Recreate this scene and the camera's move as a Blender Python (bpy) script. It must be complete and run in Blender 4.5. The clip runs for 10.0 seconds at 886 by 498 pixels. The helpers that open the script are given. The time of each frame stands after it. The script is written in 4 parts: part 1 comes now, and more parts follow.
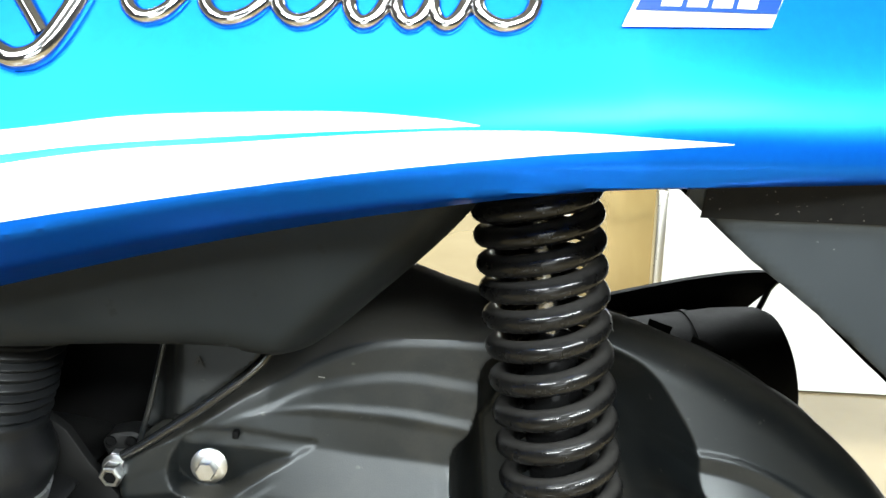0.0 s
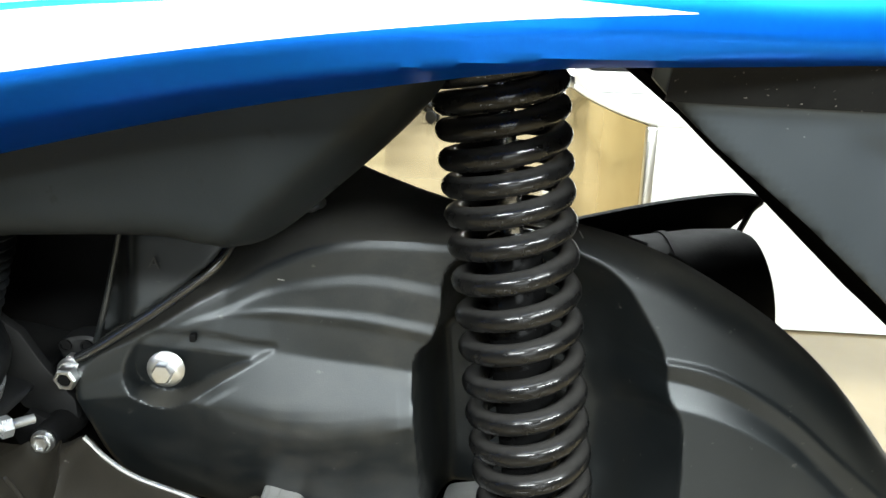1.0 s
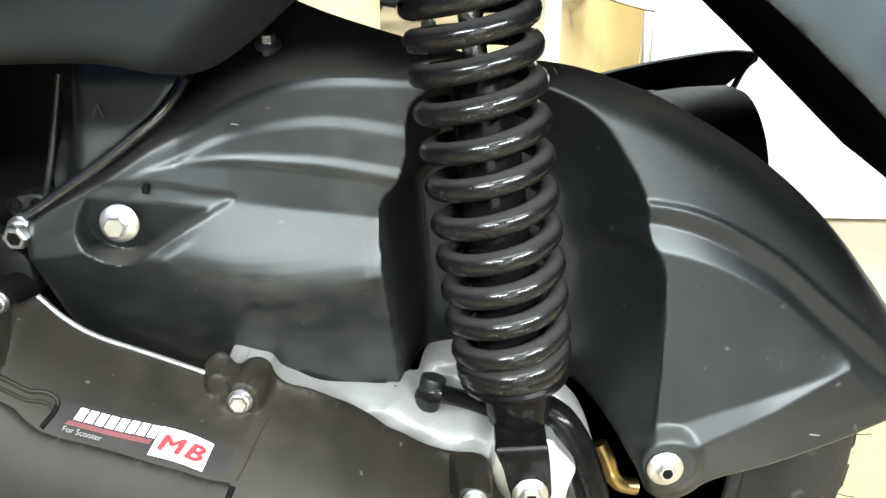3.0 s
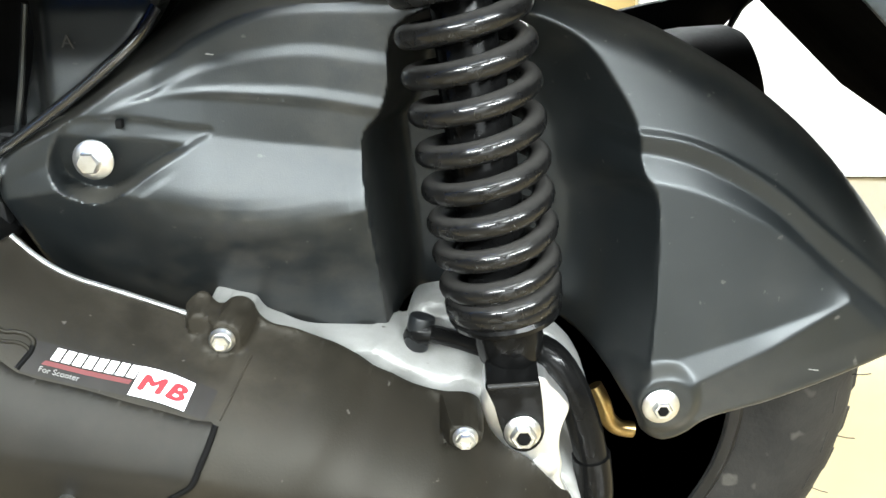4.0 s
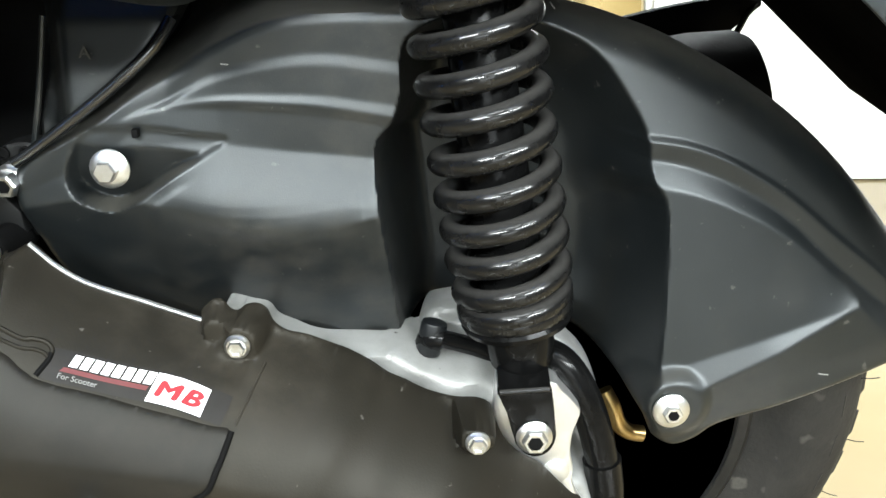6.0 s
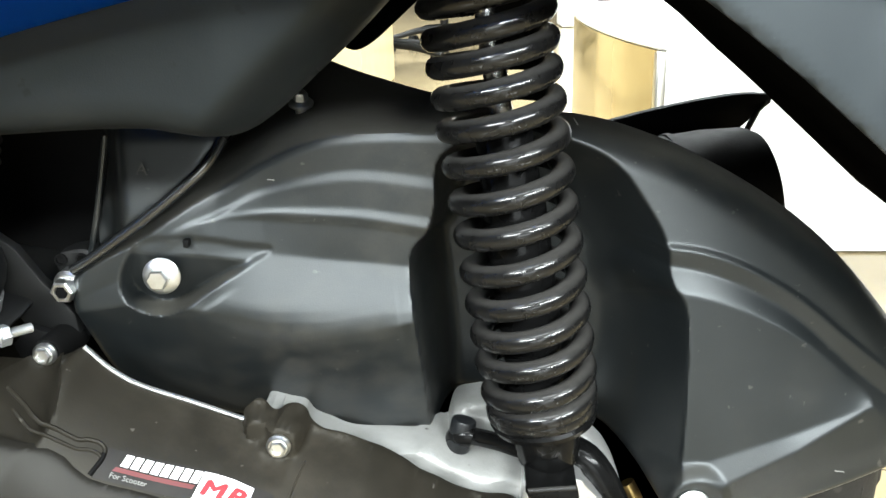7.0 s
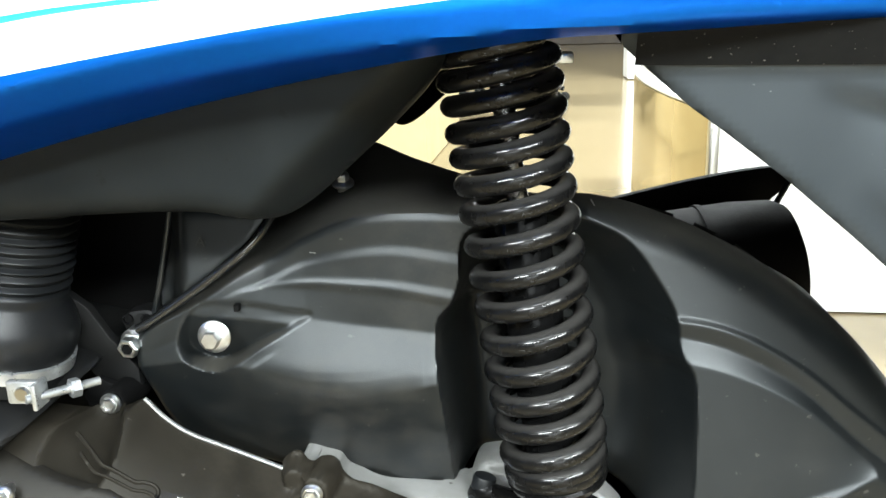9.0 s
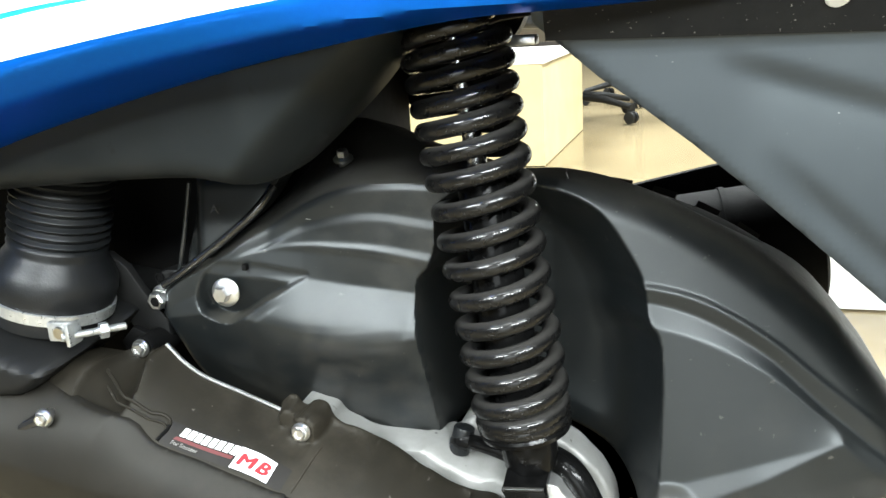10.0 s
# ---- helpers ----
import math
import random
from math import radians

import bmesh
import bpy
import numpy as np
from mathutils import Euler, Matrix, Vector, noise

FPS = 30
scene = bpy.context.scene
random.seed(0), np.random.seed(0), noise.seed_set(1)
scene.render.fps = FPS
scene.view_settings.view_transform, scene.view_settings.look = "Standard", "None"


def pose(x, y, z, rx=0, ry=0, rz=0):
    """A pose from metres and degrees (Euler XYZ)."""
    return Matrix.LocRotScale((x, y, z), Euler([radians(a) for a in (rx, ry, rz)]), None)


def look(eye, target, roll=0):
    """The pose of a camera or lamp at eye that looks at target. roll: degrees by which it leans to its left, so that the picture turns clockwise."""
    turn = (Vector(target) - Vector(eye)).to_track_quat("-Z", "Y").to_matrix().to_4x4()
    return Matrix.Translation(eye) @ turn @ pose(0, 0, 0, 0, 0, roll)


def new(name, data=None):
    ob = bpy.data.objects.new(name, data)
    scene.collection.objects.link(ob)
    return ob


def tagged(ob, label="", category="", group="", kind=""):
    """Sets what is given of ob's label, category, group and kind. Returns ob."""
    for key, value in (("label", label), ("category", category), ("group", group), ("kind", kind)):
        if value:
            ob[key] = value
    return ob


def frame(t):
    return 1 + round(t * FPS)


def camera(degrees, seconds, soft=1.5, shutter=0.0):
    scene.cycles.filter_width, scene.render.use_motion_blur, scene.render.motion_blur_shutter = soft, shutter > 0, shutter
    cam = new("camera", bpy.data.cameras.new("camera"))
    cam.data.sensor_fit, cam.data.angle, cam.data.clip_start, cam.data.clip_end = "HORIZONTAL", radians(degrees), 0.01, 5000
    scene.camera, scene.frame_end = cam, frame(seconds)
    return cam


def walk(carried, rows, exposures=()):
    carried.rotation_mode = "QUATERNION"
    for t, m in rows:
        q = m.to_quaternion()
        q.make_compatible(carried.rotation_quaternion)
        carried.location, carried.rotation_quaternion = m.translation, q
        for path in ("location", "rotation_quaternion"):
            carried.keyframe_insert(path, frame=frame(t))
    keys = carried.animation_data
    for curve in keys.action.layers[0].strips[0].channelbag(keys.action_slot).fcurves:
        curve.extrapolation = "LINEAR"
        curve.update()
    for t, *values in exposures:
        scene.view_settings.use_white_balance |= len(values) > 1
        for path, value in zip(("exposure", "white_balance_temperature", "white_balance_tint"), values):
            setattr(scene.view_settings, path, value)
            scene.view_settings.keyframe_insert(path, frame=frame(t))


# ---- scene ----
# ---------------------------------------------------------------- camera
cam = camera(53.4, 10.0)
METRES, EYE, TILT, LEAN, TURN = 0.30, 0.57, -13.0, -1.5, 0.0
ROWS = [
    (0.0, 0.0, 0.0, 0.0, 0.0, 0.0, -0.0),
    (0.5, 0.0163, 0.0158, -0.0351, -0.29, -0.93, -0.34),
    (1.0, 0.0456, 0.038, -0.072, -0.37, -3.29, -0.35),
    (1.5, 0.0528, 0.061, -0.0958, -0.21, -4.84, 0.13),
    (2.0, 0.0721, 0.0749, -0.1298, -0.07, -5.98, 0.63),
    (2.5, 0.0881, 0.0907, -0.1674, -0.05, -7.27, 1.2),
    (3.0, 0.101, 0.0971, -0.1905, -0.17, -8.53, 1.78),
    (4.5, 0.1205, 0.1312, -0.2716, -0.28, -10.48, 3.02),
    (5.0, 0.1146, 0.1297, -0.2704, -0.24, -10.67, 3.06),
    (6.5, 0.1007, 0.0876, -0.2148, 0.31, -8.37, 2.95),
    (7.0, 0.0832, 0.052, -0.1691, 0.71, -6.08, 2.89),
    (7.5, 0.0747, 0.0271, -0.1321, 0.93, -4.8, 2.84),
    (8.0, 0.0795, -0.0118, -0.0985, 0.98, -3.66, 2.79),
    (8.5, 0.0899, -0.0359, -0.0941, 1.72, -2.77, 2.54),
    (9.0, 0.1549, -0.0695, -0.1226, 5.09, -2.87, 2.1),
    (9.5, 0.294, -0.0995, -0.1766, 9.73, -3.22, 1.84),
    (10.0, 0.4477, -0.1668, -0.1889, 14.28, -2.31, 1.79),
]
walk(cam, [(t, pose(0, 0, EYE, TILT, LEAN, TURN) @ pose(METRES * x, METRES * y, METRES * z, 90 + pitch, roll, yaw)) for t, x, y, z, yaw, pitch, roll in ROWS],
     exposures=[(0.0, -0.46), (0.7, -0.52), (1.5, -0.30), (2.5, 0.08), (3.5, 0.14), (4.6, 0.10), (5.0, -0.40), (5.6, -0.28), (6.5, -0.15), (7.5, 0.06), (8.1, -0.16), (9.0, -0.28), (9.5, -0.19), (10.0, -0.17)])

# ---------------------------------------------------------------- world and lamps
world = bpy.data.worlds.new("room_air")
scene.world = world
world.use_nodes = True
world.node_tree.nodes["Background"].inputs["Color"].default_value = (0.9, 0.95, 1.0, 1)
world.node_tree.nodes["Background"].inputs["Strength"].default_value = 0.01

ROOM = (-5.2, 5.4, -5.6, 10.0, 3.0)      # x0, x1, y0, y1, ceiling height


def area_lamp(name, m, watts, sx, sy, spread=180):
    data = bpy.data.lights.new(name, "AREA")
    data.shape, data.size, data.size_y, data.energy = "RECTANGLE", sx, sy, watts
    data.color, data.spread = (0.92, 0.99, 1.0), radians(spread)
    ob = new(name, data)
    ob.matrix_world = m
    return ob


# two long rows of tube lamps behind the viewer, turned to the scooter, and unseen fill lamps under the ceiling over the
# rest of the room
area_lamp("tube_lamp_row", look((-1.55, -3.4, 2.85), (0.0, 0.4, 0.8)), 140.0, 2.3, 0.28, 110)
area_lamp("tube_lamp_row", look((2.35, -3.4, 2.85), (0.0, 0.4, 0.8)), 225.0, 3.3, 0.28, 110)
# daylight from the shop window in the wall behind the viewer
area_lamp("window_light", look((0.5, ROOM[2] + 0.12, 1.15), (0.3, 0.4, 0.9)), 85.0, 2.6, 1.5)
# added fills: light the floor in front, which brightens the blue panel's lower band
for lx in (-1.5, 0.0, 1.5):
    area_lamp("ceiling_fill_lamp", pose(lx, -1.5, ROOM[4] - 0.06), 36.0, 1.2, 0.6, 120)
# added fill that whitens the floor to the right of the tyre
area_lamp("ceiling_fill_lamp", pose(2.3, 1.1, ROOM[4] - 0.06), 110.0, 1.2, 0.5, 100)
for lx, ly in ((-1.6, 2.9), (1.6, 2.9), (-1.2, 4.6), (1.2, 4.6)):
    area_lamp("ceiling_fill_lamp", pose(lx, ly, ROOM[4] - 0.06), 330.0, 1.2, 0.5)

# ---------------------------------------------------------------- materials


def material(name, colour, rough=0.5, metal=0.0, colour2=None, scale=40.0, bump=0.0, bump_scale=400.0, coat=0.0, rough2=None, spots=None, spec=0.5, dust=None, tint=None):
    """A surface with two colours mixed by soft stains, a varied gloss, fine relief and, if asked, pale specks."""
    m = bpy.data.materials.new(name)
    m.use_nodes = True
    nt = m.node_tree
    bs = nt.nodes["Principled BSDF"]
    co = nt.nodes.new("ShaderNodeTexCoord")

    def noise_node(s, detail=4.0, rough_=0.6):
        n = nt.nodes.new("ShaderNodeTexNoise")
        n.inputs["Scale"].default_value, n.inputs["Detail"].default_value, n.inputs["Roughness"].default_value = s, detail, rough_
        nt.links.new(co.outputs["Object"], n.inputs["Vector"])
        return n

    big = noise_node(scale)
    ramp = nt.nodes.new("ShaderNodeValToRGB")
    ramp.color_ramp.elements[0].position, ramp.color_ramp.elements[1].position = 0.35, 0.7
    ramp.color_ramp.elements[0].color = (*colour, 1)
    ramp.color_ramp.elements[1].color = (*(colour2 or colour), 1)
    nt.links.new(big.outputs["Fac"], ramp.inputs["Fac"])
    colour_out = ramp.outputs["Color"]
    if spots:
        sp = noise_node(spots[0], 2.0, 0.5)
        sr = nt.nodes.new("ShaderNodeValToRGB")
        sr.color_ramp.elements[0].position, sr.color_ramp.elements[1].position = spots[1], min(1.0, spots[1] + 0.06)
        nt.links.new(sp.outputs["Fac"], sr.inputs["Fac"])
        mix = nt.nodes.new("ShaderNodeMixRGB")
        mix.inputs["Color2"].default_value = (*spots[2], 1)
        nt.links.new(sr.outputs["Color"], mix.inputs["Fac"])
        nt.links.new(colour_out, mix.inputs["Color1"])
        colour_out = mix.outputs["Color"]
    dust_out = None
    if dust:
        # wiped dust: broad patches broken up by fine, stretched smears
        patch = noise_node(9.0, 3.0, 0.55)
        st = nt.nodes.new("ShaderNodeMapping")
        st.inputs["Scale"].default_value = (0.8, 1.0, 1.0)
        st.inputs["Rotation"].default_value = (0, 0.35, 0)
        nt.links.new(co.outputs["Object"], st.inputs["Vector"])
        sm = nt.nodes.new("ShaderNodeTexNoise")
        sm.inputs["Scale"].default_value, sm.inputs["Detail"].default_value, sm.inputs["Roughness"].default_value = 75.0, 6.0, 0.68
        nt.links.new(st.outputs["Vector"], sm.inputs["Vector"])
        r1 = nt.nodes.new("ShaderNodeMapRange")
        r1.inputs["From Min"].default_value, r1.inputs["From Max"].default_value = 0.42, 0.62
        nt.links.new(patch.outputs["Fac"], r1.inputs["Value"])
        r2 = nt.nodes.new("ShaderNodeMapRange")
        r2.inputs["From Min"].default_value, r2.inputs["From Max"].default_value = 0.40, 0.80
        nt.links.new(sm.outputs["Fac"], r2.inputs["Value"])
        mul = nt.nodes.new("ShaderNodeMath")
        mul.operation = "MULTIPLY"
        nt.links.new(r1.outputs["Result"], mul.inputs[0])
        nt.links.new(r2.outputs["Result"], mul.inputs[1])
        dm = nt.nodes.new("ShaderNodeMixRGB")
        dm.inputs["Color2"].default_value = (*dust, 1)
        nt.links.new(mul.outputs["Value"], dm.inputs["Fac"])
        nt.links.new(colour_out, dm.inputs["Color1"])
        colour_out, dust_out = dm.outputs["Color"], mul.outputs["Value"]
    nt.links.new(colour_out, bs.inputs["Base Color"])
    mr = nt.nodes.new("ShaderNodeMapRange")
    mr.inputs["To Min"].default_value, mr.inputs["To Max"].default_value = rough, rough2 if rough2 is not None else min(1.0, rough * 1.3)
    fine = noise_node(scale * 3.1)
    nt.links.new(fine.outputs["Fac"], mr.inputs["Value"])
    rough_out = mr.outputs["Result"]
    if dust_out:
        add = nt.nodes.new("ShaderNodeMath")
        add.operation, add.use_clamp = "MULTIPLY_ADD", True
        add.inputs[1].default_value = 0.12
        nt.links.new(dust_out, add.inputs[0])
        nt.links.new(rough_out, add.inputs[2])
        rough_out = add.outputs["Value"]
    nt.links.new(rough_out, bs.inputs["Roughness"])
    bs.inputs["Metallic"].default_value = metal
    bs.inputs["Specular IOR Level"].default_value = spec
    if tint:
        bs.inputs["Specular Tint"].default_value = (*tint, 1)
    bs.inputs["Coat Weight"].default_value = coat
    bs.inputs["Coat Roughness"].default_value = 0.06
    if bump:
        bn = noise_node(bump_scale, 3.0)
        bp = nt.nodes.new("ShaderNodeBump")
        bp.inputs["Strength"].default_value, bp.inputs["Distance"].default_value = bump, 0.0006
        nt.links.new(bn.outputs["Fac"], bp.inputs["Height"])
        nt.links.new(bp.outputs["Normal"], bs.inputs["Normal"])
    return m


PLASTIC = material("black_moulded_plastic", (0.0042, 0.0056, 0.0063), 0.32, colour2=(0.0075, 0.0090, 0.0095), scale=22, bump=0.10, bump_scale=1500, rough2=0.44, spots=(210, 0.712, (0.05, 0.048, 0.043)), spec=0.56, dust=(0.030, 0.0275, 0.023), tint=(0.94, 0.985, 1.0))
PLASTIC_DULL = material("dull_black_plastic", (0.005, 0.0053, 0.0055), 0.45, colour2=(0.008, 0.008, 0.0076), scale=30, bump=0.15, bump_scale=1200, rough2=0.6, spec=0.25)
PANEL_GREY = material("charcoal_side_panel", (0.017, 0.021, 0.025), 0.38, colour2=(0.024, 0.028, 0.032), scale=14, bump=0.06, bump_scale=1800, rough2=0.46, spots=(420, 0.75, (0.16, 0.16, 0.15)), tint=(0.88, 0.98, 1.0))
CASE = material("dusty_black_case_paint", (0.0090, 0.0078, 0.0056), 0.46, colour2=(0.0145, 0.0125, 0.0092), scale=18, bump=0.10, bump_scale=900, rough2=0.58, spec=0.24, spots=(220, 0.73, (0.08, 0.075, 0.065)), dust=(0.028, 0.024, 0.018), tint=(1.0, 0.97, 0.88))
COVER_PLASTIC = material("black_cover_plastic", (0.0075, 0.0070, 0.0058), 0.40, colour2=(0.013, 0.0118, 0.0095), scale=16, bump=0.05, bump_scale=1300, rough2=0.55, spec=0.2, dust=(0.024, 0.021, 0.017), tint=(0.98, 0.98, 0.94))
SPRING = material("gloss_black_spring_enamel", (0.0040, 0.0040, 0.0041), 0.22, colour2=(0.008, 0.0078, 0.0075), scale=60, rough2=0.34, coat=0.45, bump=0.12, bump_scale=420, spec=0.15)


def settled_dust(m, colour, lo, hi, rough):
    """Fine dust lying on the faces that look upwards, broken up by noise."""
    nt = m.node_tree
    bs = nt.nodes["Principled BSDF"]
    geo = nt.nodes.new("ShaderNodeNewGeometry")
    sep = nt.nodes.new("ShaderNodeSeparateXYZ")
    nt.links.new(geo.outputs["Normal"], sep.inputs["Vector"])
    noise = nt.nodes.new("ShaderNodeTexNoise")
    noise.inputs["Scale"].default_value, noise.inputs["Detail"].default_value = 34.0, 3.0
    add = nt.nodes.new("ShaderNodeMath")
    add.operation = "MULTIPLY_ADD"
    add.inputs[1].default_value, add.inputs[2].default_value = 0.3, -0.15
    nt.links.new(noise.outputs["Fac"], add.inputs[0])
    tot = nt.nodes.new("ShaderNodeMath")
    nt.links.new(add.outputs["Value"], tot.inputs[0])
    nt.links.new(sep.outputs["Z"], tot.inputs[1])
    mr = nt.nodes.new("ShaderNodeMapRange")
    mr.inputs["From Min"].default_value, mr.inputs["From Max"].default_value = lo, hi
    nt.links.new(tot.outputs["Value"], mr.inputs["Value"])
    mix = nt.nodes.new("ShaderNodeMixRGB")
    mix.inputs["Color2"].default_value = (*colour, 1)
    nt.links.new(mr.outputs["Result"], mix.inputs["Fac"])
    nt.links.new(bs.inputs["Base Color"].links[0].from_socket, mix.inputs["Color1"])
    rm = nt.nodes.new("ShaderNodeMix")
    nt.links.new(mr.outputs["Result"], rm.inputs[0])
    nt.links.new(bs.inputs["Roughness"].links[0].from_socket, rm.inputs[2])
    rm.inputs[3].default_value = rough
    nt.links.new(mix.outputs["Color"], bs.inputs["Base Color"])
    nt.links.new(rm.outputs[0], bs.inputs["Roughness"])


settled_dust(SPRING, (0.046, 0.044, 0.041), 0.50, 1.15, 0.6)
settled_dust(PLASTIC, (0.032, 0.029, 0.022), 0.55, 1.05, 0.8)
GLOSS = material("gloss_black_steel", (0.008, 0.008, 0.009), 0.12, colour2=(0.014, 0.014, 0.014), scale=60, rough2=0.28, coat=0.4)
# near-black colour holds the shade under the blue panel; the specks are dust
SHADED_STRIP = material("shaded_strip_with_dust_specks", (0.006, 0.006, 0.006), 0.7, colour2=(0.010, 0.010, 0.0095), scale=50, rough2=0.85, spec=0.15, spots=(620, 0.70, (0.15, 0.14, 0.13)))
DARK = material("sooty_black_steel", (0.003, 0.003, 0.003), 0.6, colour2=(0.005, 0.005, 0.005), scale=40, bump=0.2, rough2=0.8, spec=0.07)
# plain black with no specular at all, for the underside of the tail
BELLY = material("matt_black_underside", (0.003, 0.003, 0.003), 0.8, colour2=(0.005, 0.005, 0.005), scale=40, spec=0.0)
DAMPER = material("satin_black_damper_tube", (0.003, 0.003, 0.003), 0.14, colour2=(0.005, 0.005, 0.005), scale=60, rough2=0.26, spec=0.12)
RIM = material("black_rim_paint", (0.004, 0.004, 0.004), 0.3, colour2=(0.008, 0.008, 0.007), scale=40, rough2=0.45, spec=0.5)
CLAMP = material("bright_clamp_steel", (0.70, 0.72, 0.72), 0.2, metal=0.8, colour2=(0.5, 0.52, 0.53), scale=160, rough2=0.4, bump=0.5, bump_scale=260)
CHROME = material("bright_chromed_rod", (0.85, 0.85, 0.86), 0.22, metal=1.0, scale=80, rough2=0.30)
ZINC = material("zinc_plated_steel", (0.82, 0.83, 0.83), 0.24, metal=1.0, colour2=(0.68, 0.68, 0.66), scale=150, rough2=0.42, bump=0.1, bump_scale=1200)
LUG_ALU = material("machined_aluminium", (0.80, 0.80, 0.79), 0.30, metal=0.9, colour2=(0.70, 0.70, 0.68), scale=90, rough2=0.45, bump=0.15, bump_scale=900)
BEAD = material("shiny_plastic_bead", (0.006, 0.0065, 0.007), 0.20, colour2=(0.008, 0.0085, 0.009), scale=30, rough2=0.26, spec=1.0, coat=0.3)
SKIRT = material("satin_black_cover", (0.0055, 0.0070, 0.0078), 0.44, colour2=(0.0095, 0.0110, 0.0115), scale=20, bump=0.10, bump_scale=1400, rough2=0.58, spec=0.26, spots=(160, 0.70, (0.004, 0.004, 0.004)), dust=(0.022, 0.0205, 0.018), tint=(0.89, 0.98, 1.0))
CREAM = material("cream_laminate", (0.62, 0.52, 0.30), 0.12, colour2=(0.66, 0.57, 0.35), scale=4, rough2=0.2)
ALU = material("cast_aluminium", (0.29, 0.29, 0.28), 0.42, metal=0.35, colour2=(0.22, 0.22, 0.21), scale=40, rough2=0.6, bump=0.35, bump_scale=900, spots=(130, 0.70, (0.06, 0.056, 0.05)))
BLUE = material("pearl_blue_paint", (0.0, 0.180, 0.93), 0.37, metal=0.97, colour2=(0.0, 0.195, 0.96), scale=300, rough2=0.41, coat=0.25, tint=(0.05, 0.28, 1.0))
BLUE.node_tree.nodes["Principled BSDF"].inputs["Coat Roughness"].default_value = 0.30
WHITE_VINYL = material("white_vinyl_stripe", (0.82, 0.84, 0.86), 0.3, colour2=(0.86, 0.87, 0.88), scale=80, coat=0.4)
RUBBER = material("black_rubber", (0.005, 0.006, 0.007), 0.33, colour2=(0.009, 0.0095, 0.010), scale=50, bump=0.2, bump_scale=600, rough2=0.5, spec=0.34)
TYRE = material("dusty_tyre_rubber", (0.008, 0.0076, 0.0070), 0.65, colour2=(0.020, 0.0185, 0.016), scale=24, bump=0.6, bump_scale=320, rough2=0.85, spec=0.25, spots=(60, 0.66, (0.045, 0.042, 0.036)))
BRASS = material("brass_pipe", (0.46, 0.33, 0.14), 0.28, metal=1.0, colour2=(0.34, 0.24, 0.1), scale=120)
CHROME_BADGE = material("chromed_plastic_badge", (0.75, 0.75, 0.76), 0.07, metal=1.0, colour2=(0.66, 0.66, 0.68), scale=90)
RED = material("red_print", (0.26, 0.012, 0.018), 0.4)
DARK_RED = material("dark_red_print", (0.10, 0.012, 0.012), 0.45)
LABEL_WHITE = material("white_label_film", (0.80, 0.80, 0.79), 0.3, colour2=(0.74, 0.74, 0.73), scale=200)
LABEL_GREY = material("worn_grey_lettering", (0.20, 0.20, 0.19), 0.5)
RAISED = material("raised_black_lettering", (0.035, 0.036, 0.037), 0.5)
LABEL_BLACK = material("black_label_film", (0.012, 0.0108, 0.0095), 0.45, colour2=(0.017, 0.015, 0.013), scale=90, spec=0.22)
BADGE_BLUE = material("deep_blue_badge_film", (0.01, 0.06, 0.28), 0.2, coat=0.5)
FLOOR = material("glossy_cream_floor_tile", (0.190, 0.150, 0.085), 0.10, colour2=(0.225, 0.180, 0.105), scale=3, rough2=0.2)
WALL = material("brown_wall_panelling", (0.10, 0.075, 0.04), 0.5, colour2=(0.13, 0.10, 0.055), scale=2)
SKIRTING = material("dark_brown_skirting", (0.035, 0.025, 0.015), 0.4, colour2=(0.05, 0.035, 0.02), scale=9)
WALL_GREY = material("grey_wall_paint", (0.22, 0.22, 0.22), 0.6, colour2=(0.25, 0.25, 0.25), scale=2)
CEIL = material("grey_ceiling_paint", (0.30, 0.30, 0.30), 0.7, colour2=(0.27, 0.27, 0.27), scale=3)
GOLD = material("gold_laminate", (0.40, 0.30, 0.13), 0.06, metal=0.5, colour2=(0.46, 0.36, 0.17), scale=5, rough2=0.16)
WHITE_LAM = material("white_laminate", (0.82, 0.82, 0.80), 0.22, colour2=(0.78, 0.78, 0.76), scale=4)
STEEL = material("brushed_steel_trim", (0.6, 0.58, 0.52), 0.25, metal=1.0, scale=50)

# ---------------------------------------------------------------- mesh helpers


def part(name, bm, mat, parent, label="", smooth=True, sharp=38):
    """Links a bmesh as one mesh object under a thing or a part."""
    me = bpy.data.meshes.new(name)
    bm.normal_update()
    bm.to_mesh(me)
    bm.free()
    return mesh_part(name, me, mat, parent, label, smooth, sharp)


def mesh_part(name, me, mat, parent, label="", smooth=True, sharp=38):
    me.materials.append(mat)
    if smooth:
        me.polygons.foreach_set("use_smooth", [True] * len(me.polygons))
        me.set_sharp_from_angle(angle=radians(sharp))
    ob = new(name, me)
    ob.parent = parent
    if label:
        tagged(ob, label)
    return ob


def spline(pts, n=8, closed=False):
    """Points along a smooth curve through the given ones."""
    p = [np.array(q, float) for q in pts]
    k = len(p)
    out = []
    for i in range(k if closed else k - 1):
        a, b, c, d = (p[(i + j) % k] if closed else p[min(max(i + j, 0), k - 1)] for j in (-1, 0, 1, 2))
        for s in np.arange(n) / n:
            out.append(0.5 * (2 * b + (c - a) * s + (2 * a - 5 * b + 4 * c - d) * s * s + (3 * b - a - 3 * c + d) * s ** 3))
    if not closed:
        out.append(p[-1])
    return np.array(out)


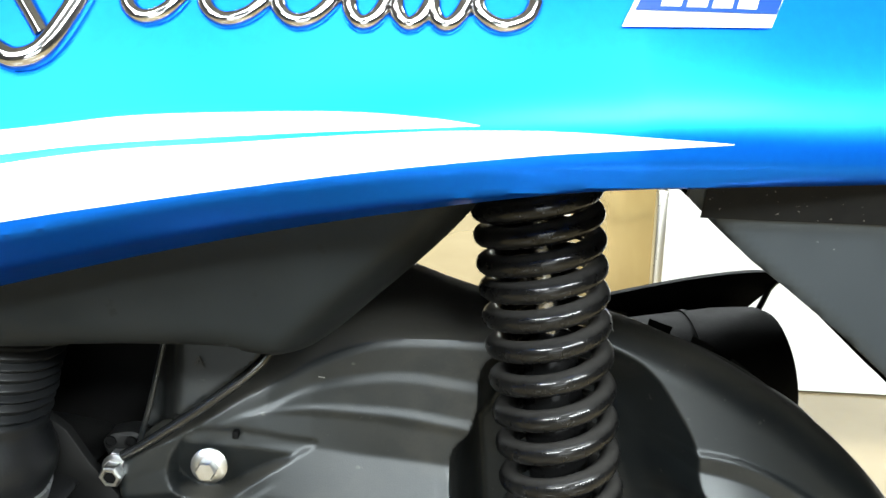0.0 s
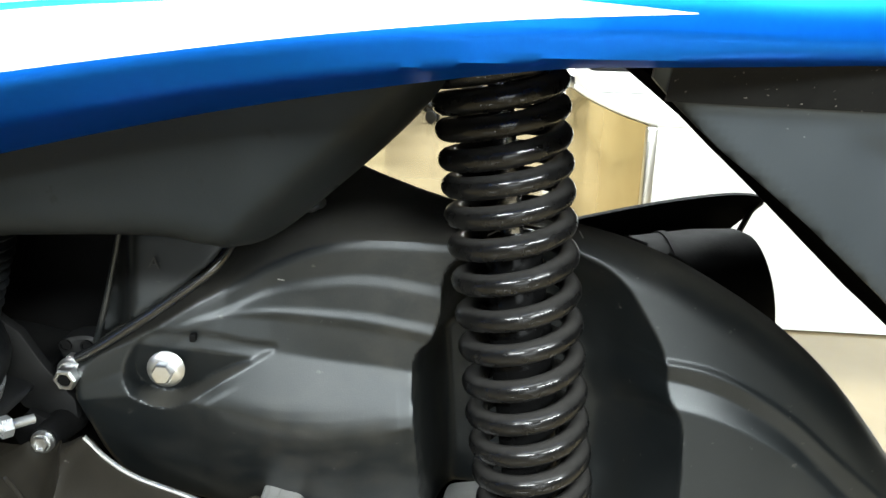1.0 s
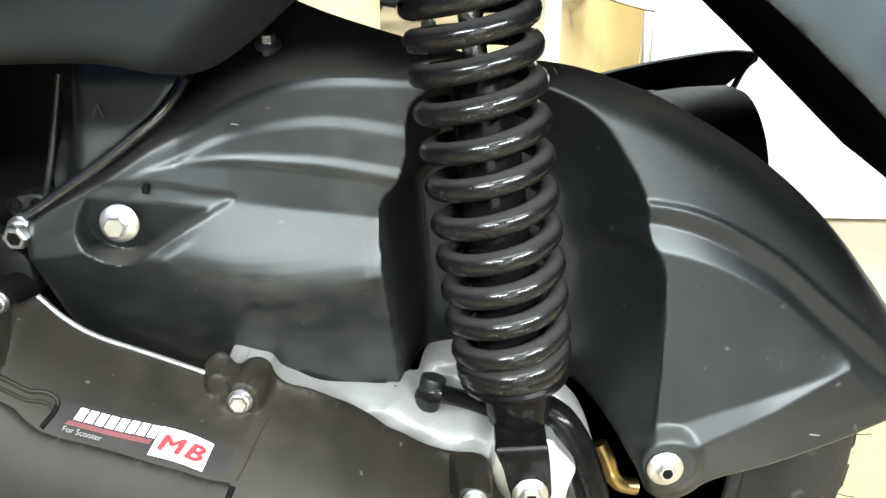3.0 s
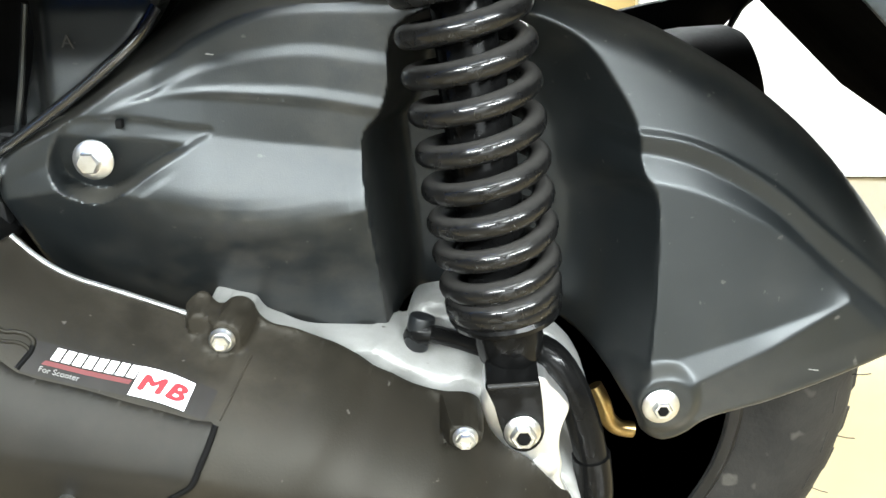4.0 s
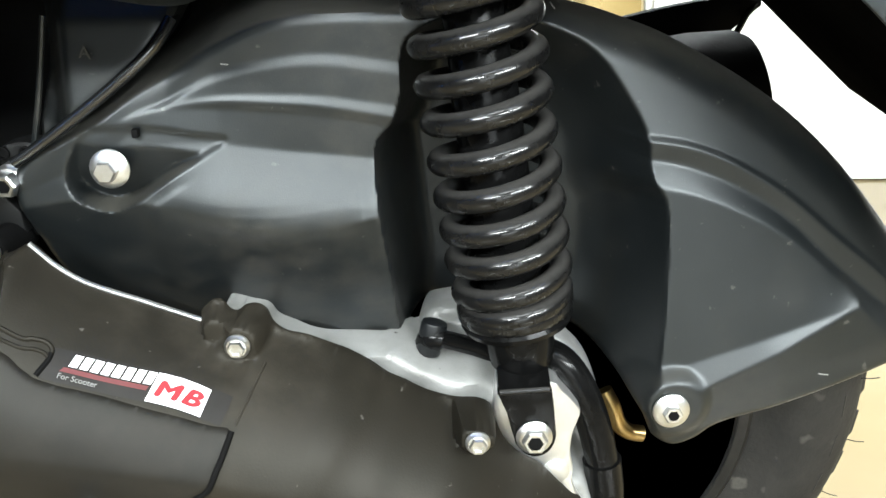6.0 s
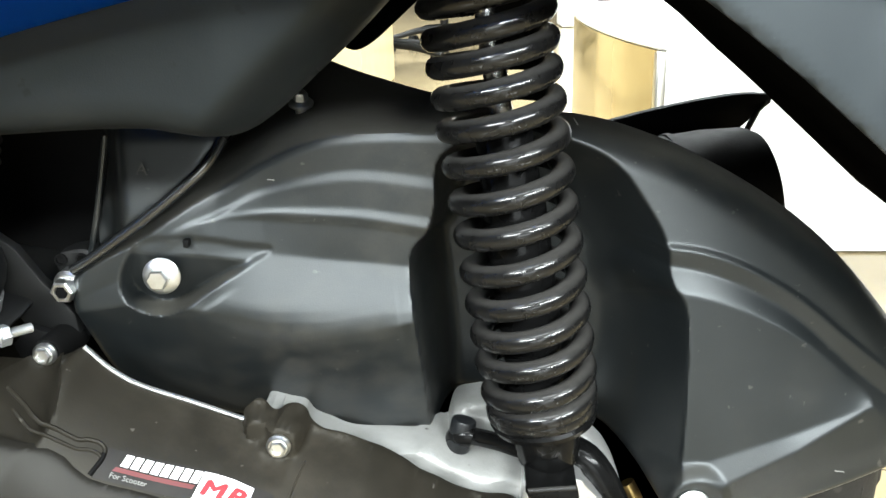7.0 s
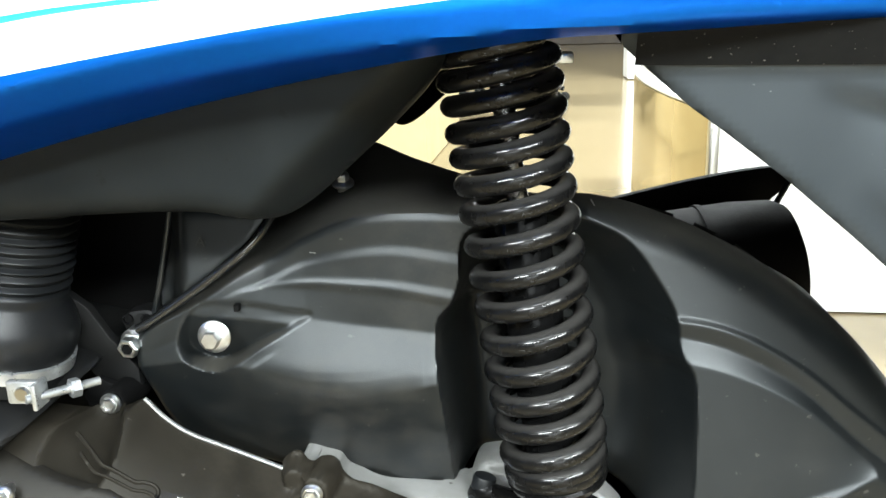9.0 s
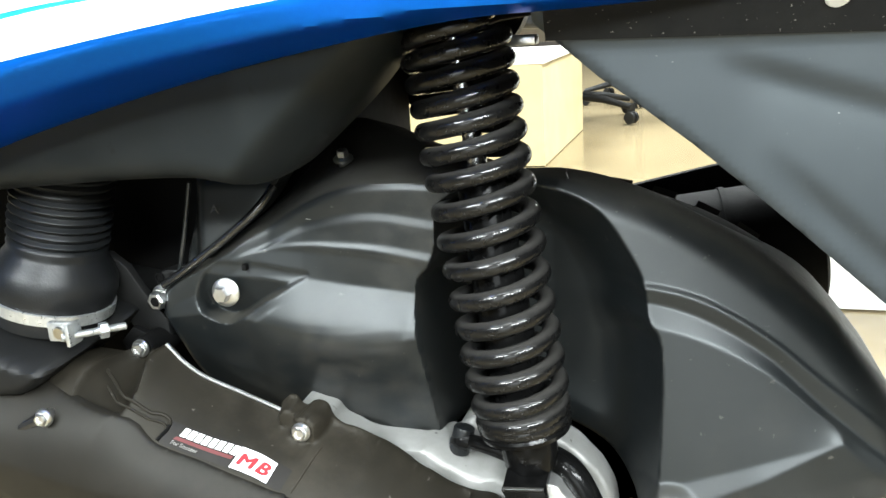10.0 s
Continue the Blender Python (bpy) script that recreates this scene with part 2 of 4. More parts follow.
def signed(X, Z, poly):
    """Distance to a closed outline (positive inside) and the nearest point on it."""
    best = np.full(X.shape, 1e9)
    nx, nz, inside = np.zeros(X.shape), np.zeros(X.shape), np.zeros(X.shape, bool)
    for (ax, az), (bx, bz) in zip(poly, np.roll(poly, -1, axis=0)):
        dx, dz = bx - ax, bz - az
        s = np.clip(((X - ax) * dx + (Z - az) * dz) / (dx * dx + dz * dz + 1e-18), 0, 1)
        qx, qz = ax + s * dx, az + s * dz
        d = np.hypot(X - qx, Z - qz)
        near = d < best
        best, nx, nz = np.where(near, d, best), np.where(near, qx, nx), np.where(near, qz, nz)
        if abs(dz) > 1e-12:
            cross = ((az > Z) != (bz > Z)) & (X < dx * (Z - az) / dz + ax)
            inside ^= cross
    return np.where(inside, best, -best), nx, nz


def step(v, a, b):
    s = np.clip((v - a) / (b - a), 0, 1)
    return s * s * (3 - 2 * s)


def curve(xs, hz, dy):
    """A guide line bent smoothly through its knots."""
    c = spline(list(zip(xs, hz)), 8)
    return c[:, 0], c[:, 1], np.interp(c[:, 0], xs, dy if np.ndim(dy) else [dy] * len(xs))


def loft(X, Z, guides):
    """Depth between guide lines, each given as (x knots, heights, depths), from the top one down."""
    hs, ys = [], []
    for k, (xs, hz, dy) in enumerate(guides):
        h = np.interp(X, xs, hz if np.ndim(hz) else [hz] * len(xs))
        if hs:
            h = np.minimum(h, hs[-1] - 2e-4)
        hs.append(h)
        ys.append(np.interp(X, xs, dy if np.ndim(dy) else [dy] * len(xs)))
    out = ys[0].copy()
    for k in range(len(hs) - 1):
        s = np.clip((hs[k] - Z) / (hs[k] - hs[k + 1]), 0, 1)
        out = np.where(Z <= hs[k], ys[k] + (ys[k + 1] - ys[k]) * s, out)
    return out


def softened(fn, r):
    """The same depth with its creases rounded over about r metres."""
    offs = [(0, 0), (r, 0), (-r, 0), (0, r), (0, -r), (r * .6, r * .6), (-r * .6, r * .6), (r * .6, -r * .6), (-r * .6, -r * .6)]
    return lambda X, Z: sum(fn(X + a, Z + b) for a, b in offs) / len(offs)


def relief(name, outline, depth, mat, parent, label="", cell=0.002, edge=0.004, skirt=0.02, draw=0.0, sharp=38, wall=None):
    """A moulded shell that faces -y: an outline in x and z, a depth over it, rounded rims and a return wall that goes back."""
    poly = np.array(outline, float)
    x0, z0 = poly.min(axis=0) - cell
    x1, z1 = poly.max(axis=0) + cell
    gx, gz = np.arange(x0, x1 + cell, cell), np.arange(z0, z1 + cell, cell)
    X, Z = np.meshgrid(gx, gz)
    sd, qx, qz = signed(X, Z, poly)
    quad_in = np.maximum.reduce([sd[:-1, :-1], sd[1:, :-1], sd[:-1, 1:], sd[1:, 1:]]) > 0.05 * cell
    snap = sd < 0.25 * cell
    X, Z = np.where(snap, qx, X), np.where(snap, qz, Z)
    sd = np.where(snap, 0, sd)
    Y = depth(X, Z)
    if edge:
        u = np.clip(1 - sd / edge, 0, 1)
        Y = Y + edge * (1 - np.sqrt(1 - u * u * 0.999))
    idx = -np.ones(X.shape, int)
    faces, used = [], {}
    verts = []

    def vid(j, i):
        if idx[j, i] < 0:
            idx[j, i] = len(verts)
            verts.append((X[j, i], Y[j, i], Z[j, i]))
        return int(idx[j, i])

    for j, i in zip(*np.nonzero(quad_in)):
        f = (vid(j, i), vid(j, i + 1), vid(j + 1, i + 1), vid(j + 1, i))
        faces.append(f)
        for a, b in zip(f, f[1:] + f[:1]):
            used[(a, b)] = True
    if skirt:
        back = {}
        for a, b in [e for e in used if (e[1], e[0]) not in used]:
            for v in (a, b):
                if v not in back:
                    back[v] = len(verts)
                    verts.append((verts[v][0], verts[v][1] + skirt if wall is None else max(verts[v][1] + skirt, wall), verts[v][2] + draw * float(step(verts[v][2], 0.36, 0.42))))
            faces.append((b, a, back[a], back[b]))
    me = bpy.data.meshes.new(name)
    me.from_pydata([tuple(map(float, v)) for v in verts], [], faces)
    bm = bmesh.new()
    bm.from_mesh(me)
    bmesh.ops.remove_doubles(bm, verts=bm.verts, dist=cell * 0.05)
    bmesh.ops.dissolve_degenerate(bm, edges=bm.edges, dist=1e-6)
    bm.to_mesh(me)
    bm.free()
    return mesh_part(name, me, mat, parent, label, True, sharp)


def tube_mesh(pts, radius, sides=12, closed=False, caps=True):
    """A round bar along the points; radius is one number or one for each point."""
    bm = bmesh.new()
    p = [Vector(q) for q in pts]
    n = len(p)
    rad = [radius] * n if not hasattr(radius, "__len__") else radius
    rings, side = [], None
    for i in range(n):
        d = (p[(i + 1) % n] - p[i - 1]) if closed else (p[min(i + 1, n - 1)] - p[max(i - 1, 0)])
        d.normalize()
        if side is None:
            side = d.orthogonal().normalized()
        side = (side - d * side.dot(d)).normalized()
        up = d.cross(side)
        rings.append([bm.verts.new(p[i] + (side * math.cos(a) + up * math.sin(a)) * rad[i]) for a in [2 * math.pi * k / sides for k in range(sides)]])
    for i in range(n if closed else n - 1):
        a, b = rings[i], rings[(i + 1) % n]
        for k in range(sides):
            bm.faces.new((a[k], a[(k + 1) % sides], b[(k + 1) % sides], b[k]))
    if caps and not closed:
        bm.faces.new(rings[0][::-1])
        bm.faces.new(rings[-1])
    bmesh.ops.recalc_face_normals(bm, faces=bm.faces)
    return bm


def lathe(profile, base, axis, segs=40, squash=1.0):
    """A turned form: profile rows of (along, radius) about the axis from base."""
    bm = bmesh.new()
    ax = Vector(axis).normalized()
    s = Vector((1, 0, 0)) if abs(ax.x) < 0.8 else Vector((0, 0, 1))
    s = (s - ax * s.dot(ax)).normalized()
    u = ax.cross(s)
    rings = [[bm.verts.new(Vector(base) + ax * h + (s * math.cos(a) + u * math.sin(a) * squash) * r) for a in [2 * math.pi * k / segs for k in range(segs)]] for h, r in profile]
    for a, b in zip(rings, rings[1:]):
        for k in range(segs):
            bm.faces.new((a[k], a[(k + 1) % segs], b[(k + 1) % segs], b[k]))
    bm.faces.new(rings[0][::-1])
    bm.faces.new(rings[-1])
    bmesh.ops.recalc_face_normals(bm, faces=bm.faces)
    return bm


def box_mesh(x0, x1, y0, y1, z0, z1, bevel=0.0, segs=2):
    bm = bmesh.new()
    bmesh.ops.create_cube(bm, size=1)
    for v in bm.verts:
        v.co = Vector(((x0 + x1) / 2 + v.co.x * (x1 - x0), (y0 + y1) / 2 + v.co.y * (y1 - y0), (z0 + z1) / 2 + v.co.z * (z1 - z0)))
    if bevel:
        bmesh.ops.bevel(bm, geom=bm.edges[:], offset=bevel, segments=segs, profile=0.5, affect="EDGES")
    return bm


def slab(outline, y0, y1, bevel=0.0):
    """A plate with an outline in x and z, between the depths y0 and y1."""
    bm = bmesh.new()
    vs = [bm.verts.new((x, y0, z)) for x, z in outline]
    f = bm.faces.new(vs)
    ext = bmesh.ops.extrude_face_region(bm, geom=[f])
    for v in ext["geom"]:
        if isinstance(v, bmesh.types.BMVert):
            v.co.y = y1
    bmesh.ops.recalc_face_normals(bm, faces=bm.faces)
    if bevel:
        rim = [e for e in bm.edges if all(abs(v.co.y - y0) < 1e-6 for v in e.verts)]
        bmesh.ops.bevel(bm, geom=rim, offset=bevel, segments=2, profile=0.5, affect="EDGES")
    return bm


def ribbon(upper, lower, surface, lift=0.0004, n=60, rows=4):
    """A thin decal between two lines given as x -> height, laid on a surface x, z -> depth."""
    bm = bmesh.new()
    xs = np.linspace(upper[0][0], upper[-1][0], n)
    up = spline_height(upper, xs)
    lo = spline_height(lower, xs)
    grid = []
    for r in range(rows + 1):
        z = up + (lo - up) * r / rows
        y = surface(xs, z) - lift
        grid.append([bm.verts.new((float(a), float(b), float(c))) for a, b, c in zip(xs, y, z)])
    for a, b in zip(grid, grid[1:]):
        for k in range(n - 1):
            bm.faces.new((b[k], b[k + 1], a[k + 1], a[k]))
    return bm


def spline_height(pts, xs):
    c = spline(pts, 12)
    return np.interp(xs, c[:, 0], c[:, 1])


def bolt(name, at, parent, label, washer=0.0082, hexr=0.0052, head=0.006, shank=0.012, face=(0.0, -1.0, 0.06), recess=True, mat=None, hollow=False):
    """A flanged hexagon bolt whose washer rests at the given place."""
    mat = mat or ZINC
    ax = Vector(face).normalized()
    bm = lathe([(-shank, hexr * 0.8), (-0.0002, hexr * 0.8), (0, washer * 0.97), (0.0004, washer), (0.0013, washer), (0.0022, washer * 0.86), (0.0028, hexr * 1.08), (0.003, hexr * 0.8)], at, ax, 36)
    ob = part(name, bm, mat, parent, label)
    prof = [(0.0022, hexr), (head - 0.0008, hexr), (head, hexr * 0.86)]
    if recess:
        prof += [(head, hexr * 0.62), (head - 0.0012, hexr * 0.52), (head - 0.0013, hexr * 0.1)]
    else:
        prof += [(head + 0.0001, hexr * 0.1)]
    bm = lathe(prof, at, ax, 6)
    part("hexagon_head", bm, mat, ob, sharp=25)
    if hollow:
        part("hollow", lathe([(head - 0.0011, hexr * 0.50), (head + 0.0002, hexr * 0.50), (head + 0.0003, hexr * 0.42)], at, ax, 20), DARK, ob, "dark hollow bolt end")
    return ob


# ---------------------------------------------------------------- the room


def structure(name, bm, mat, label):
    return tagged(part(name, bm, mat, None, smooth=False), label, name.split("_")[0], "", "structure")


X0, X1, Y0, Y1, CH = ROOM
structure("floor", box_mesh(X0 - .2, X1 + .2, Y0 - .2, Y1 + .2, -0.12, -0.004), FLOOR, "glossy cream tiled showroom floor")
structure("ceiling", box_mesh(X0 - .2, X1 + .2, Y0 - .2, Y1 + .2, CH, CH + 0.12), CEIL, "plain grey painted ceiling")
structure("wall_north", box_mesh(X0, X1, Y1, Y1 + 0.15, 0, CH), WALL, "brown panelled far wall")
structure("wall_south", box_mesh(X0, X1, Y0 - 0.15, Y0, 0, CH), WALL_GREY, "grey painted wall")
structure("wall_west", box_mesh(X0 - 0.15, X0, Y0, Y1, 0, CH), WALL_GREY, "grey painted wall")
structure("wall_east", box_mesh(X1, X1 + 0.15, Y0, Y1, 0, CH), WALL_GREY, "grey painted wall")
structure("baseboard", box_mesh(X0, X1, Y1 - 0.014, Y1, 0, 0.10, 0.003), SKIRTING, "dark brown skirting board along the far wall")

# low display counter: gold curved end, white long face, white top
counter = tagged(new("display_counter"), "low display counter with gold curved end and white front", "counter")
cz = 0.345


def plan_prism(pts, z0, z1, bevel=0.0):
    bm = bmesh.new()
    f = bm.faces.new([bm.verts.new((x, y, z0)) for x, y in pts])
    ext = bmesh.ops.extrude_face_region(bm, geom=[f])
    for v in ext["geom"]:
        if isinstance(v, bmesh.types.BMVert):
            v.co.z = z1
    bmesh.ops.recalc_face_normals(bm, faces=bm.faces)
    if bevel:
        bmesh.ops.bevel(bm, geom=[e for e in bm.edges if abs(e.verts[0].co.z - e.verts[1].co.z) < 1e-6], offset=bevel, segments=2, affect="EDGES")
    return bm


gold_line = spline([(0.372, 1.464), (0.345, 1.62), (0.328, 1.85), (0.330, 2.10), (0.365, 2.40), (0.41, 2.65)], 8)
part("top_panel", plan_prism([(0.382, 1.456), (1.74, 1.354), (1.74, 2.7)] + [tuple(q) for q in gold_line[::-1][:-1]], cz, cz + 0.012, 0.003), WHITE_LAM, counter, "white top")
part("front_panel", plan_prism([(0.384, 1.462), (1.73, 1.362), (1.73, 1.382), (0.386, 1.482)], 0.0, cz - 0.001), WHITE_LAM, counter, "white front panel")
inner = [(x + 0.016, y + 0.006) for x, y in gold_line]
part("curved_end", plan_prism([tuple(q) for q in gold_line] + inner[::-1], 0.0, cz - 0.001), GOLD, counter, "glossy gold laminate")
part("corner_trim", box_mesh(0.366, 0.384, 1.452, 1.472, 0.0, cz - 0.001, 0.004), STEEL, counter, "steel corner trim")

block = tagged(new("white_box"), "white box standing on the display counter", "box")
part("body", box_mesh(0.33, 0.46, 1.85, 2.05, cz + 0.0125, cz + 0.055, 0.004), WHITE_LAM, block)
device = tagged(new("desk_device"), "small black device on the white box", "device")
part("body", box_mesh(0.335, 0.45, 1.86, 2.02, cz + 0.0555, cz + 0.075, 0.004), PLASTIC_DULL, device)
part("screen", box_mesh(0.335, 0.45, 1.98, 2.0, cz + 0.0755, cz + 0.16, 0.003), GLOSS, device)

# office chairs


def office_chair(at, turn):
    x, y = at
    ob = tagged(new("office_chair"), "black office chair on a five-star castor base", "chair", "office chairs")
    part("column", lathe([(0.07, 0.022), (0.25, 0.022), (0.25, 0.016), (0.42, 0.016)], (0, 0, 0), (0, 0, 1), 20), PLASTIC_DULL, ob)
    for k in range(5):
        a = 2 * math.pi * k / 5
        c, s = math.cos(a), math.sin(a)
        part("base_arm", tube_mesh([(0.02 * c, 0.02 * s, 0.11), (0.15 * c, 0.15 * s, 0.10), (0.29 * c, 0.29 * s, 0.07)], [0.02, 0.017, 0.012], 10), PLASTIC_DULL, ob)
        bm = lathe([(-0.022, 0.02), (-0.02, 0.026), (-0.004, 0.026), (-0.004, 0.01), (0.004, 0.01), (0.004, 0.026), (0.02, 0.026), (0.022, 0.02)], (0.29 * c, 0.29 * s, 0.026), (-s, c, 0), 20)
        part("castor", bm, PLASTIC_DULL, ob)
    part("seat", box_mesh(-0.23, 0.23, -0.23, 0.23, 0.42, 0.50, 0.035, 3), RUBBER, ob)
    part("backrest", box_mesh(-0.21, 0.21, 0.21, 0.26, 0.56, 1.0, 0.03, 3), RUBBER, ob)
    part("back_stem", tube_mesh([(0, 0.1, 0.43), (0, 0.26, 0.45), (0, 0.28, 0.7)], 0.016, 10), PLASTIC_DULL, ob)
    ob.matrix_world = pose(x, y, 0, 0, 0, turn)
    return ob


office_chair((0.02, 4.68), -90)
office_chair((-0.24, 3.98), -32)

cabinet = tagged(new("low_cabinet"), "low cream cabinet with a white top", "cabinet")
side_pts = [(-0.245, 2.85), (-0.19, 3.70), (-1.1, 3.75), (-1.1, 2.85)]
part("body", plan_prism(side_pts, 0.0, 0.335), CREAM, cabinet)
part("top_panel", plan_prism([(-0.235, 2.84), (-0.18, 3.71), (-1.11, 3.76), (-1.11, 2.84)], 0.336, 0.35, 0.003), WHITE_LAM, cabinet, "white top")
structure("pillar", box_mesh(0.76, 1.02, 5.75, 6.0, 0, CH, 0.01), WHITE_LAM, "white painted pillar by the far wall")

# ---------------------------------------------------------------- the scooter
scooter = tagged(new("scooter"), "blue and black motor scooter standing on the showroom floor", "scooter")

# --- rear mudguard and duct cover
GUARD_OUT = spline([(-0.137, 0.388), (-0.1415, 0.368), (-0.134, 0.331), (-0.115, 0.312), (-0.071, 0.301), (-0.047, 0.298), (-0.026, 0.296), (0.03, 0.293),
                    (0.06, 0.289), (0.088, 0.279), (0.110, 0.268), (0.121, 0.260), (0.128, 0.254), (0.1325, 0.2435), (0.142, 0.238), (0.153, 0.2415), (0.164, 0.249), (0.194, 0.257),
                    (0.243, 0.272), (0.262, 0.277), (0.268, 0.288), (0.257, 0.315), (0.242, 0.338), (0.215, 0.370), (0.183, 0.397), (0.146, 0.419), (0.121, 0.430),
                    (0.088, 0.440), (0.024, 0.4505), (-0.015, 0.4595), (-0.05, 0.4665), (-0.066, 0.450), (-0.082, 0.428), (-0.11, 0.406)], 5, True)
TRI = spline([(-0.104, 0.4008), (-0.1085, 0.4000), (-0.1125, 0.3955), (-0.1165, 0.388), (-0.118, 0.379), (-0.114, 0.371), (-0.104, 0.3665), (-0.093, 0.3695), (-0.073, 0.382), (-0.052, 0.3935), (-0.066, 0.397), (-0.082, 0.400)], 4, True)
CHANNEL = spline([(0.024, 0.432), (0.0205, 0.410), (0.0165, 0.398), (0.009, 0.387), (0.011, 0.356), (0.014, 0.323), (0.016, 0.290), (0.022, 0.22), (0.06, 0.20), (0.122, 0.20), (0.131, 0.255),
                  (0.135, 0.304), (0.135, 0.351), (0.1285, 0.366), (0.126, 0.383), (0.119, 0.398), (0.104, 0.419), (0.084, 0.430), (0.05, 0.440)], 4, True)
RX = [0.10, 0.127, 0.155, 0.187, 0.216, 0.26]
LX = [-0.14, -0.11, -0.09, -0.075, -0.055, -0.032, -0.01, 0.02]


def guard_raw(X, Z):
    left = loft(X, Z, [
        (LX, 0.485, 0.50),
        (LX, [0.400, 0.412, 0.424, 0.432, 0.443, 0.450, 0.451, 0.449], 0.412),
        curve(LX, [0.386, 0.399, 0.4115, 0.4195, 0.4315, 0.4405, 0.443, 0.4425], [0.3618, 0.3642, 0.3685, 0.3722, 0.3735, 0.3738, 0.3738, 0.3738]),
        curve(LX, [0.384, 0.396, 0.4075, 0.4155, 0.4275, 0.4365, 0.439, 0.4385], [0.3618, 0.3641, 0.3676, 0.3709, 0.3719, 0.3722, 0.3722, 0.3722]),
        curve(LX, [0.381, 0.3945, 0.4055, 0.4105, 0.4205, 0.4255, 0.4270, 0.4225], [0.3617, 0.3640, 0.3673, 0.3702, 0.3717, 0.3720, 0.3720, 0.3720]),
        curve(LX, [0.380, 0.393, 0.404, 0.4087, 0.4170, 0.4215, 0.4225, 0.4180], [0.3617, 0.3638, 0.3666, 0.3688, 0.3704, 0.3705, 0.3705, 0.3705]),
        curve(LX, [0.378, 0.390, 0.402, 0.4080, 0.4116, 0.4116, 0.4100, 0.4048], [0.3616, 0.3636, 0.3662, 0.3684, 0.3697, 0.3698, 0.3698, 0.3698]),
        curve(LX, [0.376, 0.388, 0.400, 0.4072, 0.4092, 0.4080, 0.4060, 0.4003], [0.3616, 0.3635, 0.3660, 0.3681, 0.3686, 0.3683, 0.3681, 0.3680]),
        curve(LX, [0.374, 0.386, 0.398, 0.4062, 0.4065, 0.4045, 0.4020, 0.3960], [0.3616, 0.3634, 0.3658, 0.3679, 0.3692, 0.3692, 0.3690, 0.3690]),
        curve(LX, [0.372, 0.384, 0.391, 0.393, 0.392, 0.3885, 0.386, 0.382], [0.3615, 0.3628, 0.3640, 0.3652, 0.3672, 0.3682, 0.3684, 0.3684]),
        curve(LX, [0.368, 0.372, 0.370, 0.367, 0.3635, 0.363, 0.3645, 0.367], [0.3615, 0.3606, 0.3585, 0.3567, 0.3555, 0.3560, 0.3578, 0.3602]),
        curve(LX, [0.358, 0.352, 0.350, 0.349, 0.3515, 0.355, 0.358, 0.3635], [0.367, 0.367, 0.365, 0.3620, 0.3578, 0.3550, 0.3556, 0.3588]),
        (LX, [0.350, 0.338, 0.333, 0.330, 0.331, 0.332, 0.332, 0.332], [0.371, 0.372, 0.371, 0.369, 0.367, 0.365, 0.365, 0.366]),
        (LX, 0.300, [0.388, 0.388, 0.386, 0.384, 0.382, 0.379, 0.377, 0.377]),
    ])
    tri_floor = 0.3682 + 0.34 * (0.385 - Z) - 0.02 * (X + 0.1)
    left = left + np.maximum(tri_floor - left, 0.0012) * step(signed(X, Z, TRI)[0], -0.0008, 0.0020)
    right = loft(X, Z, [
        ([0.08, 0.30], 0.46, 0.400),
        curve(RX, [0.385, 0.3845, 0.378, 0.360, 0.336, 0.300], 0.3868),
        curve(RX, [0.3825, 0.382, 0.3755, 0.358, 0.3345, 0.299], [0.3848, 0.3848, 0.3848, 0.3850, 0.3854, 0.3860]),
        curve(RX, [0.3745, 0.374, 0.3665, 0.348, 0.3215, 0.2855], [0.3868, 0.3868, 0.3866, 0.3864, 0.3862, 0.3860]),
        curve(RX, [0.3645, 0.3630, 0.3560, 0.3400, 0.3170, 0.2828], [0.3812, 0.3812, 0.3814, 0.3820, 0.3830, 0.3842]),
        ([0.11, 0.133, 0.178, 0.225, 0.26], [0.268, 0.276, 0.2905, 0.3055, 0.270], [0.3765, 0.3765, 0.3770, 0.3800, 0.384]),
        ([0.11, 0.147, 0.189, 0.222, 0.26], [0.258, 0.2675, 0.2865, 0.3040, 0.267], [0.3720, 0.3720, 0.3745, 0.3794, 0.384]),
        ([0.10, 0.30], 0.215, 0.380),
    ])
    right = right + 0.10 * (Z - 0.36)
    mid = step(X, 0.045, 0.085)
    y = left * (1 - mid) + right * mid
    c = signed(X, Z, CHANNEL)[0]
    wide = 0.018 + 0.018 * step(X, 0.03, 0.10)
    u = np.clip((c + 0.0006) / wide, 0, 1)
    w = 1 - (1 - u) ** 2.2
    y = y * (1 - w) + (0.4265 - 0.12 * np.maximum(X - 0.075, 0)) * w
    # boss round the lower fixing
    d = np.hypot(X - 0.140, Z - 0.262)
    y = y + (0.3612 - y) * (1 - step(d, 0.0115, 0.019))
    return y


guard_fine, guard_broad = softened(guard_raw, 0.0008), softened(guard_raw, 0.0075)


def guard_depth(X, Z):
    """Crisp ribs above, a softly rounded belly below."""
    w = (1 - step(Z, 0.362, 0.382)) * step(X, -0.092, -0.070) * (1 - step(X, -0.008, 0.008))
    return guard_fine(X, Z) * (1 - w) + guard_broad(X, Z) * w


def guard_shoulder(X, Z):
    """Depth with the rounded outer shoulder of the rear arc."""
    y = guard_depth(X, Z)
    sd = signed(X, Z, GUARD_OUT)[0]
    w = step(X, 0.03, 0.12) * step(Z, 0.262, 0.30)
    u = np.clip(1 - sd / 0.018, 0, 1)
    return y + w * 0.017 * (1 - np.sqrt(1 - u * u * 0.995))


mudguard = relief("mudguard", GUARD_OUT, guard_shoulder, PLASTIC, scooter, "black moulded plastic mudguard with ribs and spring recess", 0.0009, 0.005, 0.07, -0.015)

